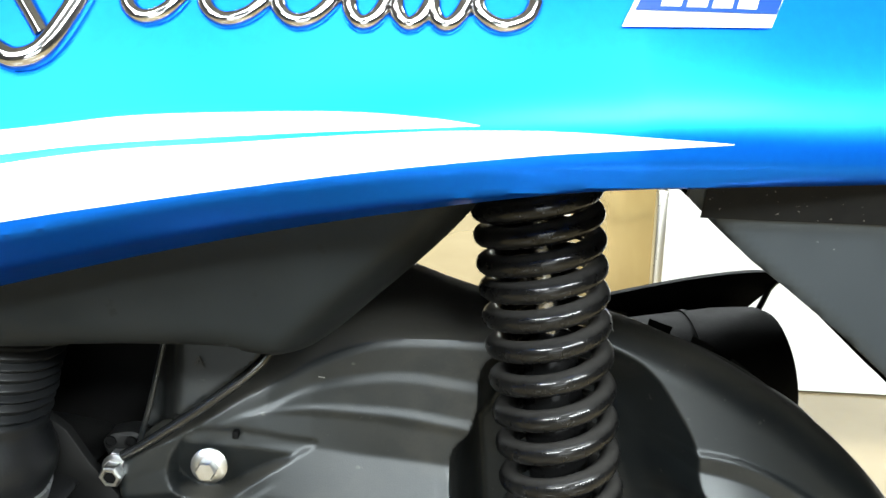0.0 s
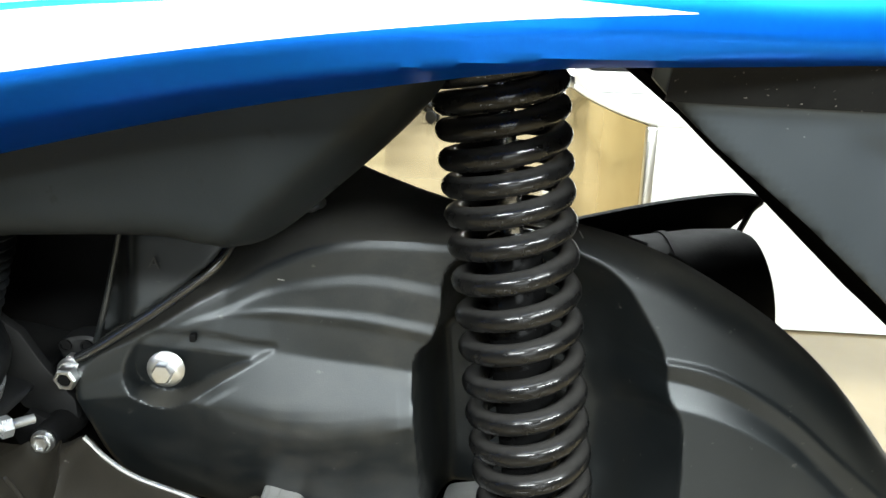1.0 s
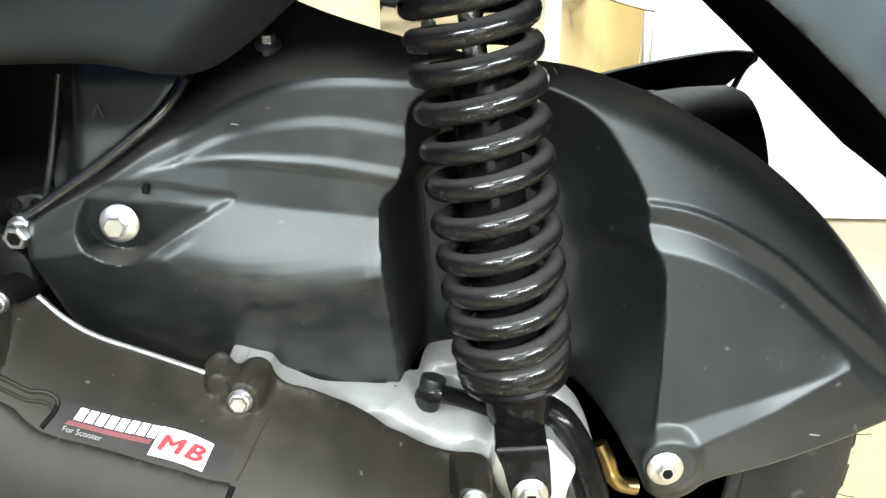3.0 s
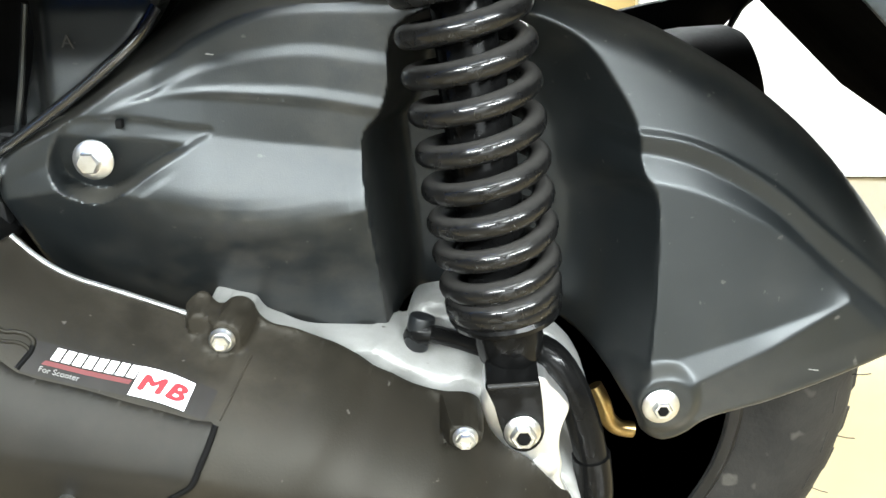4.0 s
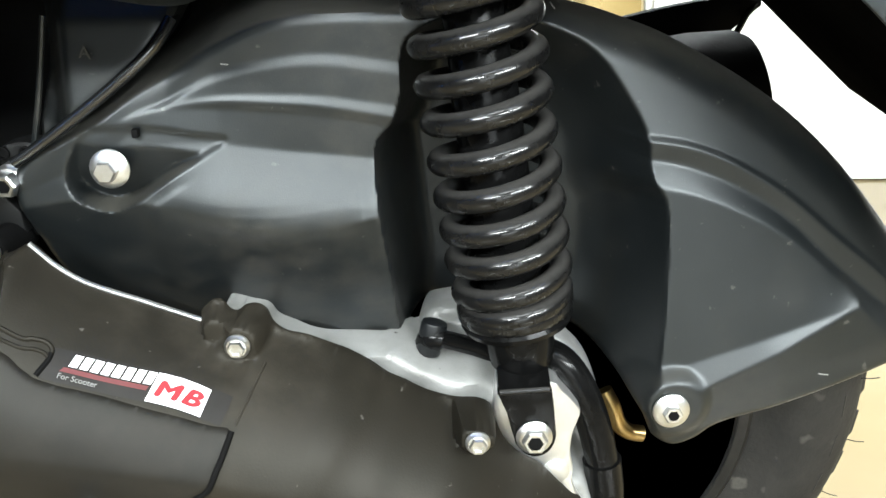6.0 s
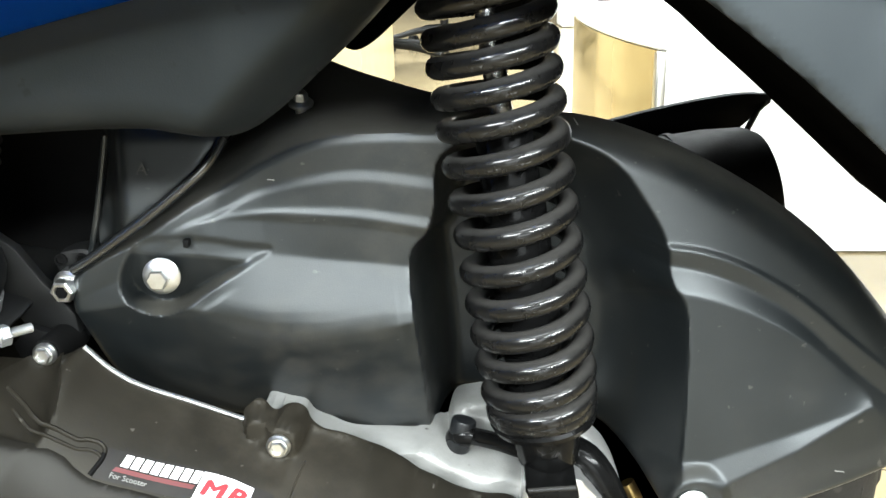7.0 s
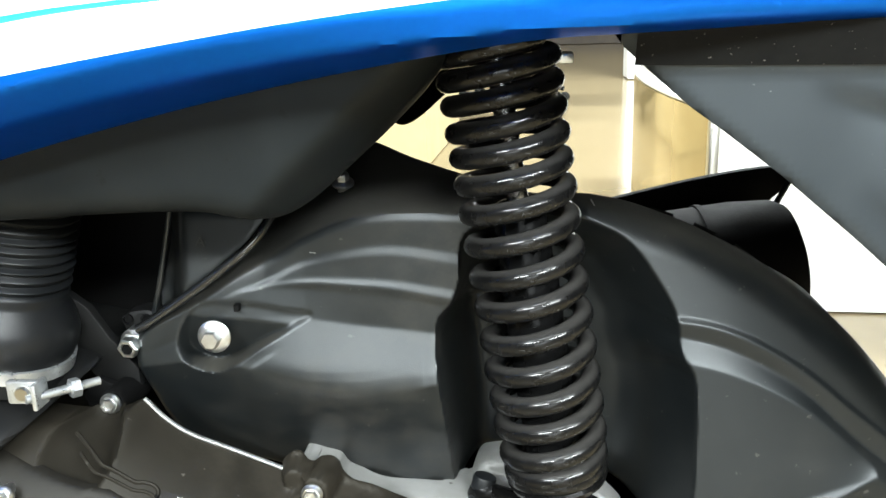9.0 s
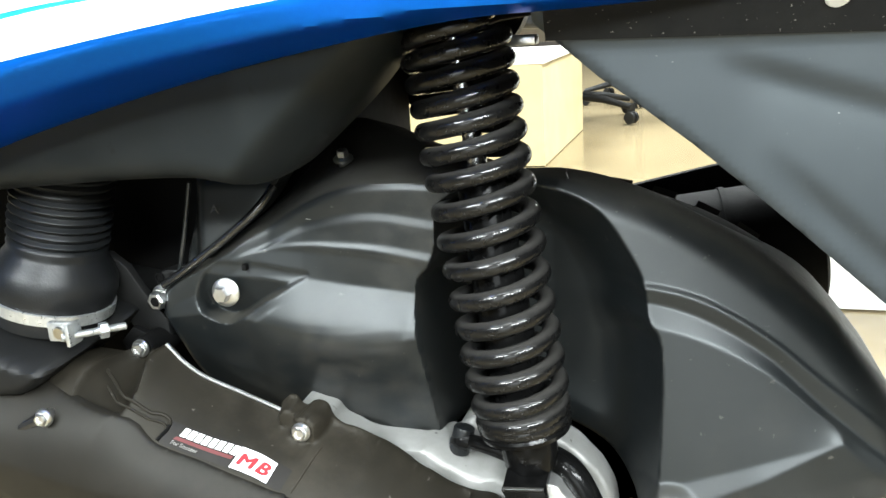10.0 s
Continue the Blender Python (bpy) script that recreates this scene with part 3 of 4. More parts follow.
# --- fixing bolts on the mudguard
bolt("duct_bolt", (-0.0995, 0.3620, 0.3847), mudguard, "zinc flanged bolt", 0.0082, 0.0047, 0.0085, recess=False)
bolt("lower_bolt", (0.1382, 0.3605, 0.2618), mudguard, "zinc flanged bolt with a hollow end", 0.0085, 0.0046, 0.0060, hollow=True)
bolt("upper_bolt", (-0.041, 0.4085, 0.4495), mudguard, "zinc flanged bolt", 0.0058, 0.0036, 0.0065, face=(0.05, -0.3, 0.95), recess=False)

# --- transmission case
CASE_OUT = spline([(-0.195, 0.357), (-0.165, 0.354), (-0.149, 0.353), (-0.139, 0.3555), (-0.1305, 0.3585), (-0.122, 0.349), (-0.110, 0.3405), (-0.089, 0.332), (-0.069, 0.3232), (-0.0664, 0.3265), (-0.0640, 0.3289), (-0.0605, 0.3316), (-0.0569, 0.3309), (-0.0543, 0.3271), (-0.0512, 0.3260), (-0.0473, 0.3286), (-0.0427, 0.3290), (-0.0389, 0.3263), (-0.0368, 0.3206), (-0.0318, 0.3161), (-0.0233, 0.3137), (-0.0127, 0.3090), (-0.0059, 0.3059), (0.0032, 0.2999), (0.0100, 0.2942), (0.0170, 0.2905), (0.0252, 0.2855), (0.0335, 0.2822), (0.0406, 0.2805), (0.0485, 0.2800), (0.0541, 0.2767), (0.0562, 0.2703), (0.0594, 0.2606), (0.0661, 0.2515), (0.0774, 0.2435), (0.0904, 0.2276), (0.0978, 0.2185), (0.106, 0.18), (0.09, 0.14), (0.0, 0.11), (-0.2, 0.12), (-0.27, 0.2),
                   (-0.27, 0.32), (-0.22, 0.350)], 5, True)
# the same line without the pads, from which the bulge of the case falls away
CASE_BASE = spline([(-0.27, 0.364), (-0.20, 0.363), (-0.165, 0.362), (-0.145, 0.361), (-0.1305, 0.3585), (-0.122, 0.349), (-0.110, 0.3405), (-0.089, 0.332), (-0.067, 0.3225), (-0.053, 0.3195), (-0.039, 0.3170), (-0.027, 0.3128), (-0.0127, 0.3090), (-0.0059, 0.3059), (0.0032, 0.2999), (0.0100, 0.2942), (0.0170, 0.2905), (0.0252, 0.2855), (0.0335, 0.2810), (0.0440, 0.2750), (0.0550, 0.2650), (0.0661, 0.2515), (0.0774, 0.2435), (0.0904, 0.2276), (0.0978, 0.2185), (0.106, 0.18), (0.09, 0.14), (0.0, 0.11), (-0.2, 0.12), (-0.27, 0.2),
                   (-0.285, 0.32)], 5, True)


# x, height, depth of the seat, radius
BOSSES = [(-0.0487, 0.3185, 0.3300, 0.0074), (-0.0590, 0.3225, 0.3350, 0.0048), (0.0474, 0.2755, 0.3205, 0.0070), (-0.1505, 0.3545, 0.3500, 0.0068)]


def case_plain(X, Z):
    sd = np.maximum(signed(X, Z, CASE_BASE)[0], 0)
    fold = np.maximum(0.2857 - 0.23 * (X + 0.0852) - Z, 0)
    return 0.345 - 0.060 * (1 - np.exp(-sd / 0.021)) + 0.42 * fold * fold / (fold + 0.003 + 0.03 * step(X, -0.055, 0.0))


def case_raw(X, Z):
    y = case_plain(X, Z)
    for bx, bz, by, br in BOSSES:
        d = np.hypot(X - bx, Z - bz)
        # a round pad stands out of the falling top, and its flat seat is cut into the bulge below
        y = y + (np.minimum(y, by) - y) * (1 - step(d, br, br * 1.55))
        y = np.maximum(y, by - 2.8 * np.maximum(d - br * 1.05, 0))
    return y


COVER_OUT = spline([(-0.26, 0.366), (-0.20, 0.352), (-0.160, 0.3400), (-0.135, 0.3330), (-0.1203, 0.3203), (-0.0975, 0.3118), (-0.0778, 0.3037), (-0.0612, 0.2983), (-0.0552, 0.2968), (-0.0493, 0.2952), (-0.0518, 0.2890), (-0.0546, 0.2833), (-0.0584, 0.2760), (-0.0665, 0.2704), (-0.0751, 0.2633), (-0.09, 0.255), (-0.15, 0.235), (-0.26, 0.228)], 3, True)


trans = relief("transmission_case", CASE_OUT, softened(case_raw, 0.0007), CASE, scooter, "dusty black painted transmission case", 0.0013, 0.0010, 0.001, wall=0.3475)


def cover_depth(X, Z):
    """The belt cover lies close on the case."""
    return case_plain(X, Z) - 0.0011


relief("lower_cover", COVER_OUT, softened(cover_depth, 0.0012), COVER_PLASTIC, trans, "black plastic cover", 0.0014, 0.0008, 0.004)

seam = spline([(-0.0487, 0.2952), (-0.0512, 0.2890), (-0.0540, 0.2833), (-0.0578, 0.2760), (-0.0659, 0.2704), (-0.0745, 0.2633)], 6)
part("seam_gasket", tube_mesh([(x, float(case_raw(np.array([x]), np.array([z]))[0]) - 0.0009, z) for x, z in seam], 0.0012, 8), DARK, trans, "black rubber seam")

for rib_line, rib_r, rib_mat in (([(-0.1548, 0.3523), (-0.1441, 0.3466), (-0.1277, 0.3339), (-0.1227, 0.3318), (-0.1187, 0.3299), (-0.1162, 0.3277), (-0.1159, 0.3261)], 0.0010, CASE), ([(-0.1498, 0.3469), (-0.1394, 0.3397), (-0.1272, 0.3310), (-0.1220, 0.3289), (-0.1187, 0.3272), (-0.1168, 0.3254)], 0.0008, CASE), ([(-0.1160, 0.3264), (-0.1165, 0.3248), (-0.1181, 0.3231), (-0.1200, 0.3212)], 0.0011, DARK)):
    rib = spline(rib_line, 6)
    part("case_rib", tube_mesh([(x, float(case_plain(np.array([x]), np.array([z]))[0]) - 0.0002, z) for x, z in rib], rib_r, 8), rib_mat, trans)

# --- aluminium crankcase behind it
ALU_OUT = spline([(-0.060, 0.3215), (-0.050, 0.3195), (-0.043, 0.3170), (-0.038, 0.3085), (-0.0175, 0.3008), (0.0056, 0.2995), (0.0195, 0.2985), (0.0215, 0.2960), (0.0265, 0.3009), (0.0331, 0.3039), (0.0423, 0.3048), (0.0528, 0.3009), (0.060, 0.302), (0.085, 0.29), (0.105, 0.268), (0.112, 0.24), (0.105, 0.20), (0.03, 0.20), (-0.04, 0.27), (-0.056, 0.305)], 5, True)
crank = relief("crankcase", ALU_OUT, lambda X, Z: 0.387 + 0.0012 * np.sin(X * 210) * np.sin(Z * 260 + 1.0) - 0.034 * step(signed(X, Z, CASE_OUT)[0], -0.016, -0.002), ALU, scooter, "grey cast aluminium crankcase", 0.0014, 0.003, 0.02)
gx = spline([(-0.131, 0.345, 0.3595), (-0.122, 0.345, 0.3495), (-0.110, 0.345, 0.341), (-0.089, 0.345, 0.3325), (-0.065, 0.345, 0.3225)], 6)
part("gasket_edge", tube_mesh([tuple(q) for q in gx], 0.0011, 8), ZINC, crank, "bright machined edge")
gx = spline([(-0.0338, 0.3478, 0.3120), (-0.0251, 0.3478, 0.3095), (-0.0134, 0.3478, 0.3075), (-0.0065, 0.3478, 0.3043), (0.0027, 0.3478, 0.2983), (0.0096, 0.3478, 0.2925), (0.0166, 0.3478, 0.2870), (0.0249, 0.3478, 0.2819), (0.0339, 0.3478, 0.2784)], 6)
part("gasket_edge", tube_mesh([tuple(q) for q in gx], 0.0011, 8), ZINC, crank, "bright machined edge")

# bosses and bolts of the case


def boss(x, z, y, r, parent, mat=CASE, length=0.03):
    part("boss", lathe([(-length, r * 1.25), (-0.006, r * 1.05), (-0.001, r), (0, r * 0.9)], (x, y, z), (0, -1, 0.12), 28), mat, parent)


bolt("case_bolt", (-0.0487, 0.3296, 0.3187), trans, "zinc flanged bolt", 0.0052, 0.0038, 0.005)
bolt("case_bolt", (0.0474, 0.3201, 0.2757), trans, "zinc flanged bolt", 0.0052, 0.0038, 0.005)
bolt("cover_bolt", (-0.1061, 0.2880, 0.2700), trans, "zinc flanged bolt", 0.0056, 0.0042, 0.005)

# --- oil label on the case
def on_case(u, v, lift):
    """A place on the label: u along it in metres from its start, v up from its lower edge."""
    x = -0.118 + u * 0.941 + v * 0.25
    z = 0.3203 - u * 0.337 + v * 0.60
    return x, float(case_plain(np.array([x]), np.array([z]))[0]) - lift, z


label = None


def label_patch(name, quad, mat, lift, note=""):
    """A printed patch on the label, given by its corners in label metres."""
    bm = bmesh.new()
    n = 8
    (a, b, c, d) = [np.array(q, float) for q in quad]
    rows = []
    for r in range(4):
        s = r / 3
        p, q = a + (d - a) * s, b + (c - b) * s
        rows.append([bm.verts.new(on_case(*(p + (q - p) * k / n), lift)) for k in range(n + 1)])
    for r0, r1 in zip(rows, rows[1:]):
        for k in range(n):
            bm.faces.new((r0[k], r0[k + 1], r1[k + 1], r1[k]))
    return part(name, bm, mat, label or trans, note)


label = label_patch("oil_label", [(-0.001, -0.0003), (0.0690, -0.0003), (0.0700, 0.0124), (0.0, 0.0124)], LABEL_BLACK, 0.0006, "black oil label with white and red print")
label_patch("red_band", [(0.005, 0.0044), (0.0375, 0.0044), (0.038, 0.0062), (0.006, 0.0062)], DARK_RED, 0.0009)
label_patch("white_field", [(0.0385, 0.0005), (0.0606, 0.0005), (0.0612, 0.0118), (0.0397, 0.0118)], LABEL_WHITE, 0.0010, "white field with red letters")
for k in range(8):
    u = 0.0073 + k * 0.0040
    label_patch("name_bar", [(u, 0.0069), (u + 0.0032, 0.0069), (u + 0.0040, 0.0116), (u + 0.0008, 0.0116)], LABEL_WHITE, 0.0010)

# --- words on the label


def words(text, size, at, xdir, ydir, mat, parent, name, label_="", bold=0.0, wide=1.0, slant=0.0):
    cu = bpy.data.curves.new(name, "FONT")
    cu.body, cu.size, cu.extrude = text, size, 0.00012
    cu.align_x, cu.align_y, cu.shear = "CENTER", "CENTER", slant
    tmp = bpy.data.objects.new(name, cu)
    me = bpy.data.meshes.new_from_object(tmp)
    bpy.data.objects.remove(tmp)
    xd = Vector(xdir).normalized()
    yd = Vector(ydir)
    yd = (yd - xd * yd.dot(xd)).normalized()
    zd = xd.cross(yd)
    m = Matrix((xd, yd, zd)).transposed().to_4x4()
    m.translation = Vector(at)
    me.transform(Matrix.Diagonal((wide, 1, 1, 1)))
    if bold:
        # several strokes laid a hair apart make the letter heavy
        bmb = bmesh.new()
        for k, (ox, oy) in enumerate(((0, 0), (-bold, 0), (bold, 0), (0, bold * 0.6), (0, -bold * 0.6))):
            cp = me.copy()
            cp.transform(Matrix.Translation((ox, oy, 0.00002 * k)))
            bmb.from_mesh(cp)
            bpy.data.meshes.remove(cp)
        bmb.to_mesh(me)
        bmb.free()
    me.transform(m)
    return mesh_part(name, me, mat, parent, label_, False)


def label_dirs(u, v):
    a, b, c = Vector(on_case(u, v, 0)), Vector(on_case(u + 0.003, v, 0)), Vector(on_case(u, v + 0.003, 0))
    return b - a, c - a


for glyph, gu in (("M", 0.0452), ("B", 0.0550)):
    xd, yd = label_dirs(gu, 0.006)
    words(glyph, 0.0092, Vector(on_case(gu, 0.0062, 0.0014)), xd, yd, RED, label, "letters", "red letter", 0.0006, 1.35, 0.18)
xd, yd = label_dirs(0.012, 0.0025)
words("For Scooter", 0.0031, Vector(on_case(0.0125, 0.0026, 0.0011)), xd, yd, LABEL_GREY, label, "letters", "small grey letters")

# --- shock absorber
A_TOP, A_BOT = Vector((0.0413, 0.3575, 0.500)), Vector((0.0643, 0.3570, 0.330))
AX = (A_TOP - A_BOT).normalized()


def on_axis(z):
    return A_BOT + AX * ((z - A_BOT.z) / AX.z)


shock = new("shock_absorber")
shock.parent = scooter
tagged(shock, "black coil-spring shock absorber")
sx = (Vector((1, 0, 0)) - AX * AX.x).normalized()
sy = AX.cross(sx)       # points away from the viewer
COIL_Z = [0.3165, 0.3180, 0.3266, 0.3414, 0.3552, 0.3697, 0.3846, 0.4008, 0.4154, 0.4306, 0.4455, 0.4585, 0.4708, 0.4816, 0.4935, 0.5038, 0.5140, 0.5245]
WIRE = 0.0047
pts = []
steps = 56
for i in range(int(16.4 * steps) + 1):
    n = i / steps
    ph = 2 * math.pi * n
    zc = float(np.interp(n, range(len(COIL_Z)), COIL_Z))
    R = float(np.interp(n, [1, 2, 3, 10, 16], [0.0206, 0.0216, 0.0222, 0.0226, 0.0231]))
    pts.append(A_BOT + AX * ((zc + 0.0036 - A_BOT.z) / AX.z) - sx * (R * math.cos(ph)) - sy * (R * math.sin(ph)))
part("coil_spring", tube_mesh(pts, WIRE, 14), SPRING, shock, "gloss black coil spring, dusty on its upper side")
part("piston_rod", lathe([(0, 0.0050), (0.12, 0.0050)], on_axis(0.43), AX, 24), CHROME, shock, "bright chromed rod")
part("damper_body", lathe([(0, 0.0135), (0.108, 0.0135), (0.110, 0.0125), (0.138, 0.0118), (0.1405, 0.0105), (0.142, 0.006)], on_axis(0.312), AX, 36), DAMPER, shock, "satin black damper tube")
part("spring_seat", lathe([(-0.0015, 0.0135), (0, 0.0185), (0.0015, 0.0235), (0.004, 0.0245), (0.006, 0.0235), (0.008, 0.016)], on_axis(0.3115), AX, 40), DAMPER, shock)
part("upper_mount", lathe([(0, 0.02), (0.004, 0.024), (0.012, 0.024), (0.014, 0.012), (0.05, 0.012)], on_axis(0.521), AX, 36), GLOSS, shock)
part("collar", lathe([(0, 0.0095), (0.0015, 0.0128), (0.004, 0.0142), (0.012, 0.0150), (0.0205, 0.0153), (0.0225, 0.0146)], on_axis(0.2900), AX, 40), DAMPER, shock, "gloss black lower collar")
fk = on_axis(0.273)
fx = fk.x
fork_out = [(0.0565, 0.2907), (0.0792, 0.2918), (0.0800, 0.2866), (0.0809, 0.2778), (0.0815, 0.2698), (0.0815, 0.2682), (0.0809, 0.2653), (0.0798, 0.2628), (0.0781, 0.2608), (0.0761, 0.2594), (0.0738, 0.2587), (0.0714, 0.2588), (0.0691, 0.2597), (0.0671, 0.2612), (0.0654, 0.2634), (0.0641, 0.2659), (0.0635, 0.2688), (0.0624, 0.2722), (0.0603, 0.2813)]
part("fork", slab(fork_out, 0.3315, 0.3375, 0.0012), DAMPER, shock, "gloss black forked foot")
bm = bmesh.new()
ring = []
for x, y, z in ((0.0568, 0.3322, 0.2906), (0.0789, 0.3322, 0.2917), (0.0793, 0.3480, 0.2944), (0.0572, 0.3480, 0.2946)):
    ring.append((bm.verts.new((x, y, z)), bm.verts.new((x, y + 0.006, z - 0.004))))
for k in range(4):
    a, b = ring[k], ring[(k + 1) % 4]
    bm.faces.new((a[0], b[0], b[1], a[1]))
bm.faces.new([v[0] for v in ring])
bm.faces.new([v[1] for v in ring[::-1]])
bmesh.ops.recalc_face_normals(bm, faces=bm.faces)
part("fork_bridge", bm, DAMPER, shock, "black bridge that carries the collar")
part("fork_rear", box_mesh(fx - 0.0128, fx + 0.0096, 0.370, 0.376, 0.262, 0.2885, 0.0014), GLOSS, shock)
part("fork_lip", tube_mesh([(0.0573, 0.3327, 0.2910), (0.0784, 0.3327, 0.2921)], 0.0013, 10), SPRING, shock, "shiny bent top edge of the foot")
bolt("foot_bolt", (0.0719, 0.3313, 0.2699), shock, "zinc flanged bolt with a hollow end", 0.0078, 0.0056, 0.0065, hollow=True)

# aluminium lug carrying the foot of the shock
lug_out = spline([(0.0556, 0.2760), (0.0576, 0.2837), (0.0630, 0.2872), (0.0813, 0.2860), (0.0861, 0.2813), (0.0922, 0.2742), (0.0946, 0.2689), (0.0915, 0.2583), (0.0908, 0.2487), (0.0923, 0.2394), (0.0924, 0.2300), (0.0989, 0.2140), (0.0879, 0.2244), (0.0733, 0.2401), (0.0605, 0.2528), (0.0560, 0.2626)], 4, True)
part("shock_lug", slab([tuple(q) for q in lug_out], 0.3485, 0.366, 0.0015), LUG_ALU, crank, "bright aluminium lug")

part("lug_pad", lathe([(-0.004, 0.0066), (0.0006, 0.0062), (0.0012, 0.0054), (0.0013, 0.001)], (0.0841, 0.3485, 0.2385), (0, -1, 0), 28), LUG_ALU, crank, "round cast pad on the lug")

# --- hoses and brass pipe
elbow = spline([(0.0265, 0.372, 0.2915), (0.0285, 0.367, 0.2985), (0.033, 0.366, 0.2995), (0.046, 0.368, 0.2945), (0.060, 0.369, 0.2885), (0.075, 0.372, 0.284)], 6)
hose = part("breather_hose", tube_mesh([tuple(q) for q in elbow], [0.0062] * 9 + [0.0060] * 4 + [0.0042] * (len(elbow) - 13), 14), DAMPER, scooter, "black rubber breather hose")
part("hose_elbow", lathe([(0.0, 0.0052), (0.001, 0.0058), (0.0144, 0.0060), (0.0154, 0.0056), (0.0160, 0.0036)], (0.0269, 0.3660, 0.2921), (0.0040, 0.002, 0.0154), 24), RUBBER, hose, "black rubber elbow cap")
drop = spline([(0.074, 0.372, 0.290), (0.088, 0.366, 0.285), (0.0985, 0.362, 0.268), (0.106, 0.360, 0.243), (0.110, 0.360, 0.215), (0.112, 0.362, 0.17)], 6)
part("drain_hose", tube_mesh([tuple(q) for q in drop], 0.0080, 16), DAMPER, scooter, "black rubber drain hose")
part("hose_sleeve", tube_mesh([(0.1075, 0.360, 0.236), (0.1095, 0.360, 0.222), (0.1115, 0.361, 0.19)], 0.0092, 18), DAMPER, hose)
pipe = spline([(0.116, 0.404, 0.246), (0.1205, 0.402, 0.237), (0.1235, 0.402, 0.228), (0.129, 0.402, 0.222), (0.137, 0.403, 0.2195)], 6)
part("brass_pipe", tube_mesh([tuple(q) for q in pipe], 0.0044, 14), BRASS, scooter, "bent brass pipe")

# --- plate beside the mudguard with its beaded edge
PLATE_OUT = spline([(-0.127, 0.47), (-0.128, 0.43), (-0.136, 0.392), (-0.120, 0.400), (-0.098, 0.4145), (-0.079, 0.430), (-0.066, 0.450), (-0.058, 0.475)], 4, True)
plate = relief("inner_plate", PLATE_OUT, lambda X, Z: 0.366 + 0.22 * (Z - 0.40) + 0.02 * step(-X, 0.113, 0.13) + 0.006 * step(Z, 0.440, 0.455), PLASTIC, scooter, "black plastic inner plate", 0.0022, 0.003, 0.02)
bead = spline([(-0.070, 0.374, 0.442), (-0.078, 0.367, 0.4305), (-0.098, 0.364, 0.4145), (-0.127, 0.362, 0.3945), (-0.138, 0.362, 0.388)], 6)
part("beaded_edge", tube_mesh([tuple(q) for q in bead], 0.0025, 12), BEAD, plate, "shiny beaded edge")
part("plate_rib", tube_mesh([tuple(q) for q in spline([(-0.119, 0.3715, 0.445), (-0.1265, 0.371, 0.414), (-0.133, 0.371, 0.392)], 6)], 0.0013, 8), PLASTIC, plate)
words("A", 0.0075, (-0.105, 0.3703, 0.4300), (0.97, 0, -0.10), (0.25, 0, 0.96), RAISED, plate, "letter", "raised letter")

# --- bracket with star bolt
BR_OUT = spline([(-0.150, 0.3905), (-0.138, 0.3925), (-0.133, 0.386), (-0.135, 0.368), (-0.138, 0.353), (-0.146, 0.352), (-0.147, 0.372), (-0.152, 0.385)], 4, True)
bracket = relief("engine_bracket", BR_OUT, lambda X, Z: 0.376 + 0.0 * X, PLASTIC_DULL, scooter, "black steel engine bracket", 0.0024, 0.0012, 0.012)
part("bracket_arm", slab([(-0.190, 0.408), (-0.176, 0.404), (-0.166, 0.396), (-0.157, 0.381), (-0.144, 0.364), (-0.1435, 0.351), (-0.154, 0.354), (-0.168, 0.360), (-0.180, 0.380), (-0.198, 0.398)], 0.370, 0.3755, 0.0012), PLASTIC_DULL, bracket, "flat black steel arm")
part("bracket_flange", slab([(-0.161, 0.363), (-0.149, 0.358), (-0.1465, 0.346), (-0.1445, 0.330), (-0.155, 0.336), (-0.166, 0.344), (-0.170, 0.354)], 0.3600, 0.3645, 0.0012), DARK, bracket)
bolt("star_bolt", (-0.1425, 0.3675, 0.3795), bracket, "zinc star-socket bolt", 0.0072, 0.0054, 0.009, face=(-0.10, -0.98, -0.08))
part("socket", lathe([(0.0076, 0.0031), (0.0080, 0.0029), (0.0091, 0.0027), (0.0092, 0.0004)], (-0.1425, 0.3675, 0.3795), (-0.10, -0.98, -0.08), 6), DARK, bracket, "dark star socket", sharp=25)
part("spacer_nut", lathe([(0, 0.0068), (0.004, 0.0068), (0.0045, 0.0058)], (-0.1422, 0.3735, 0.3800), (-0.10, -0.98, -0.08), 6), ZINC, bracket, sharp=25)
boss(-0.1505, 0.3545, 0.3505, 0.0062, bracket, DARK)
bolt("bracket_bolt", (-0.1505, 0.3500, 0.3545), bracket, "zinc flanged bolt", 0.0052, 0.0038, 0.005)
for hx, hz in ((-0.1485, 0.3885), (-0.139, 0.3885), (-0.141, 0.3665), (-0.1395, 0.3565)):
    part("hole_plug", lathe([(0, 0.0028), (0.0012, 0.0028), (0.0013, 0.002), (-0.001, 0.0019)], (hx, 0.3755, hz), (0, -1, 0), 18), DARK, bracket)

# --- intake boot, clamp and duct
B_BOT, B_TOP = Vector((-0.199, 0.346, 0.385)), Vector((-0.1745, 0.350, 0.475))
bax = (B_TOP - B_BOT).normalized()
prof = [(-0.012, 0.0305), (0.0, 0.0318), (0.005, 0.0330), (0.010, 0.0340), (0.016, 0.0338), (0.021, 0.0318), (0.026, 0.0288), (0.029, 0.0270), (0.031, 0.0263), (0.0335, 0.0268), (0.0350, 0.0262)]
h = 0.036
for k in range(9):
    # uneven, rounded ribs with narrow valleys
    w = 0.0046 + 0.0005 * math.sin(k * 2.3)
    top = 0.0273 + 0.0003 * math.sin(k * 4.1)
    prof += [(h, 0.0250), (h + 0.18 * w, 0.0257), (h + 0.38 * w, top - 0.0003), (h + 0.52 * w, top), (h + 0.66 * w, top - 0.0004), (h + 0.85 * w, 0.0256)]
    h += w
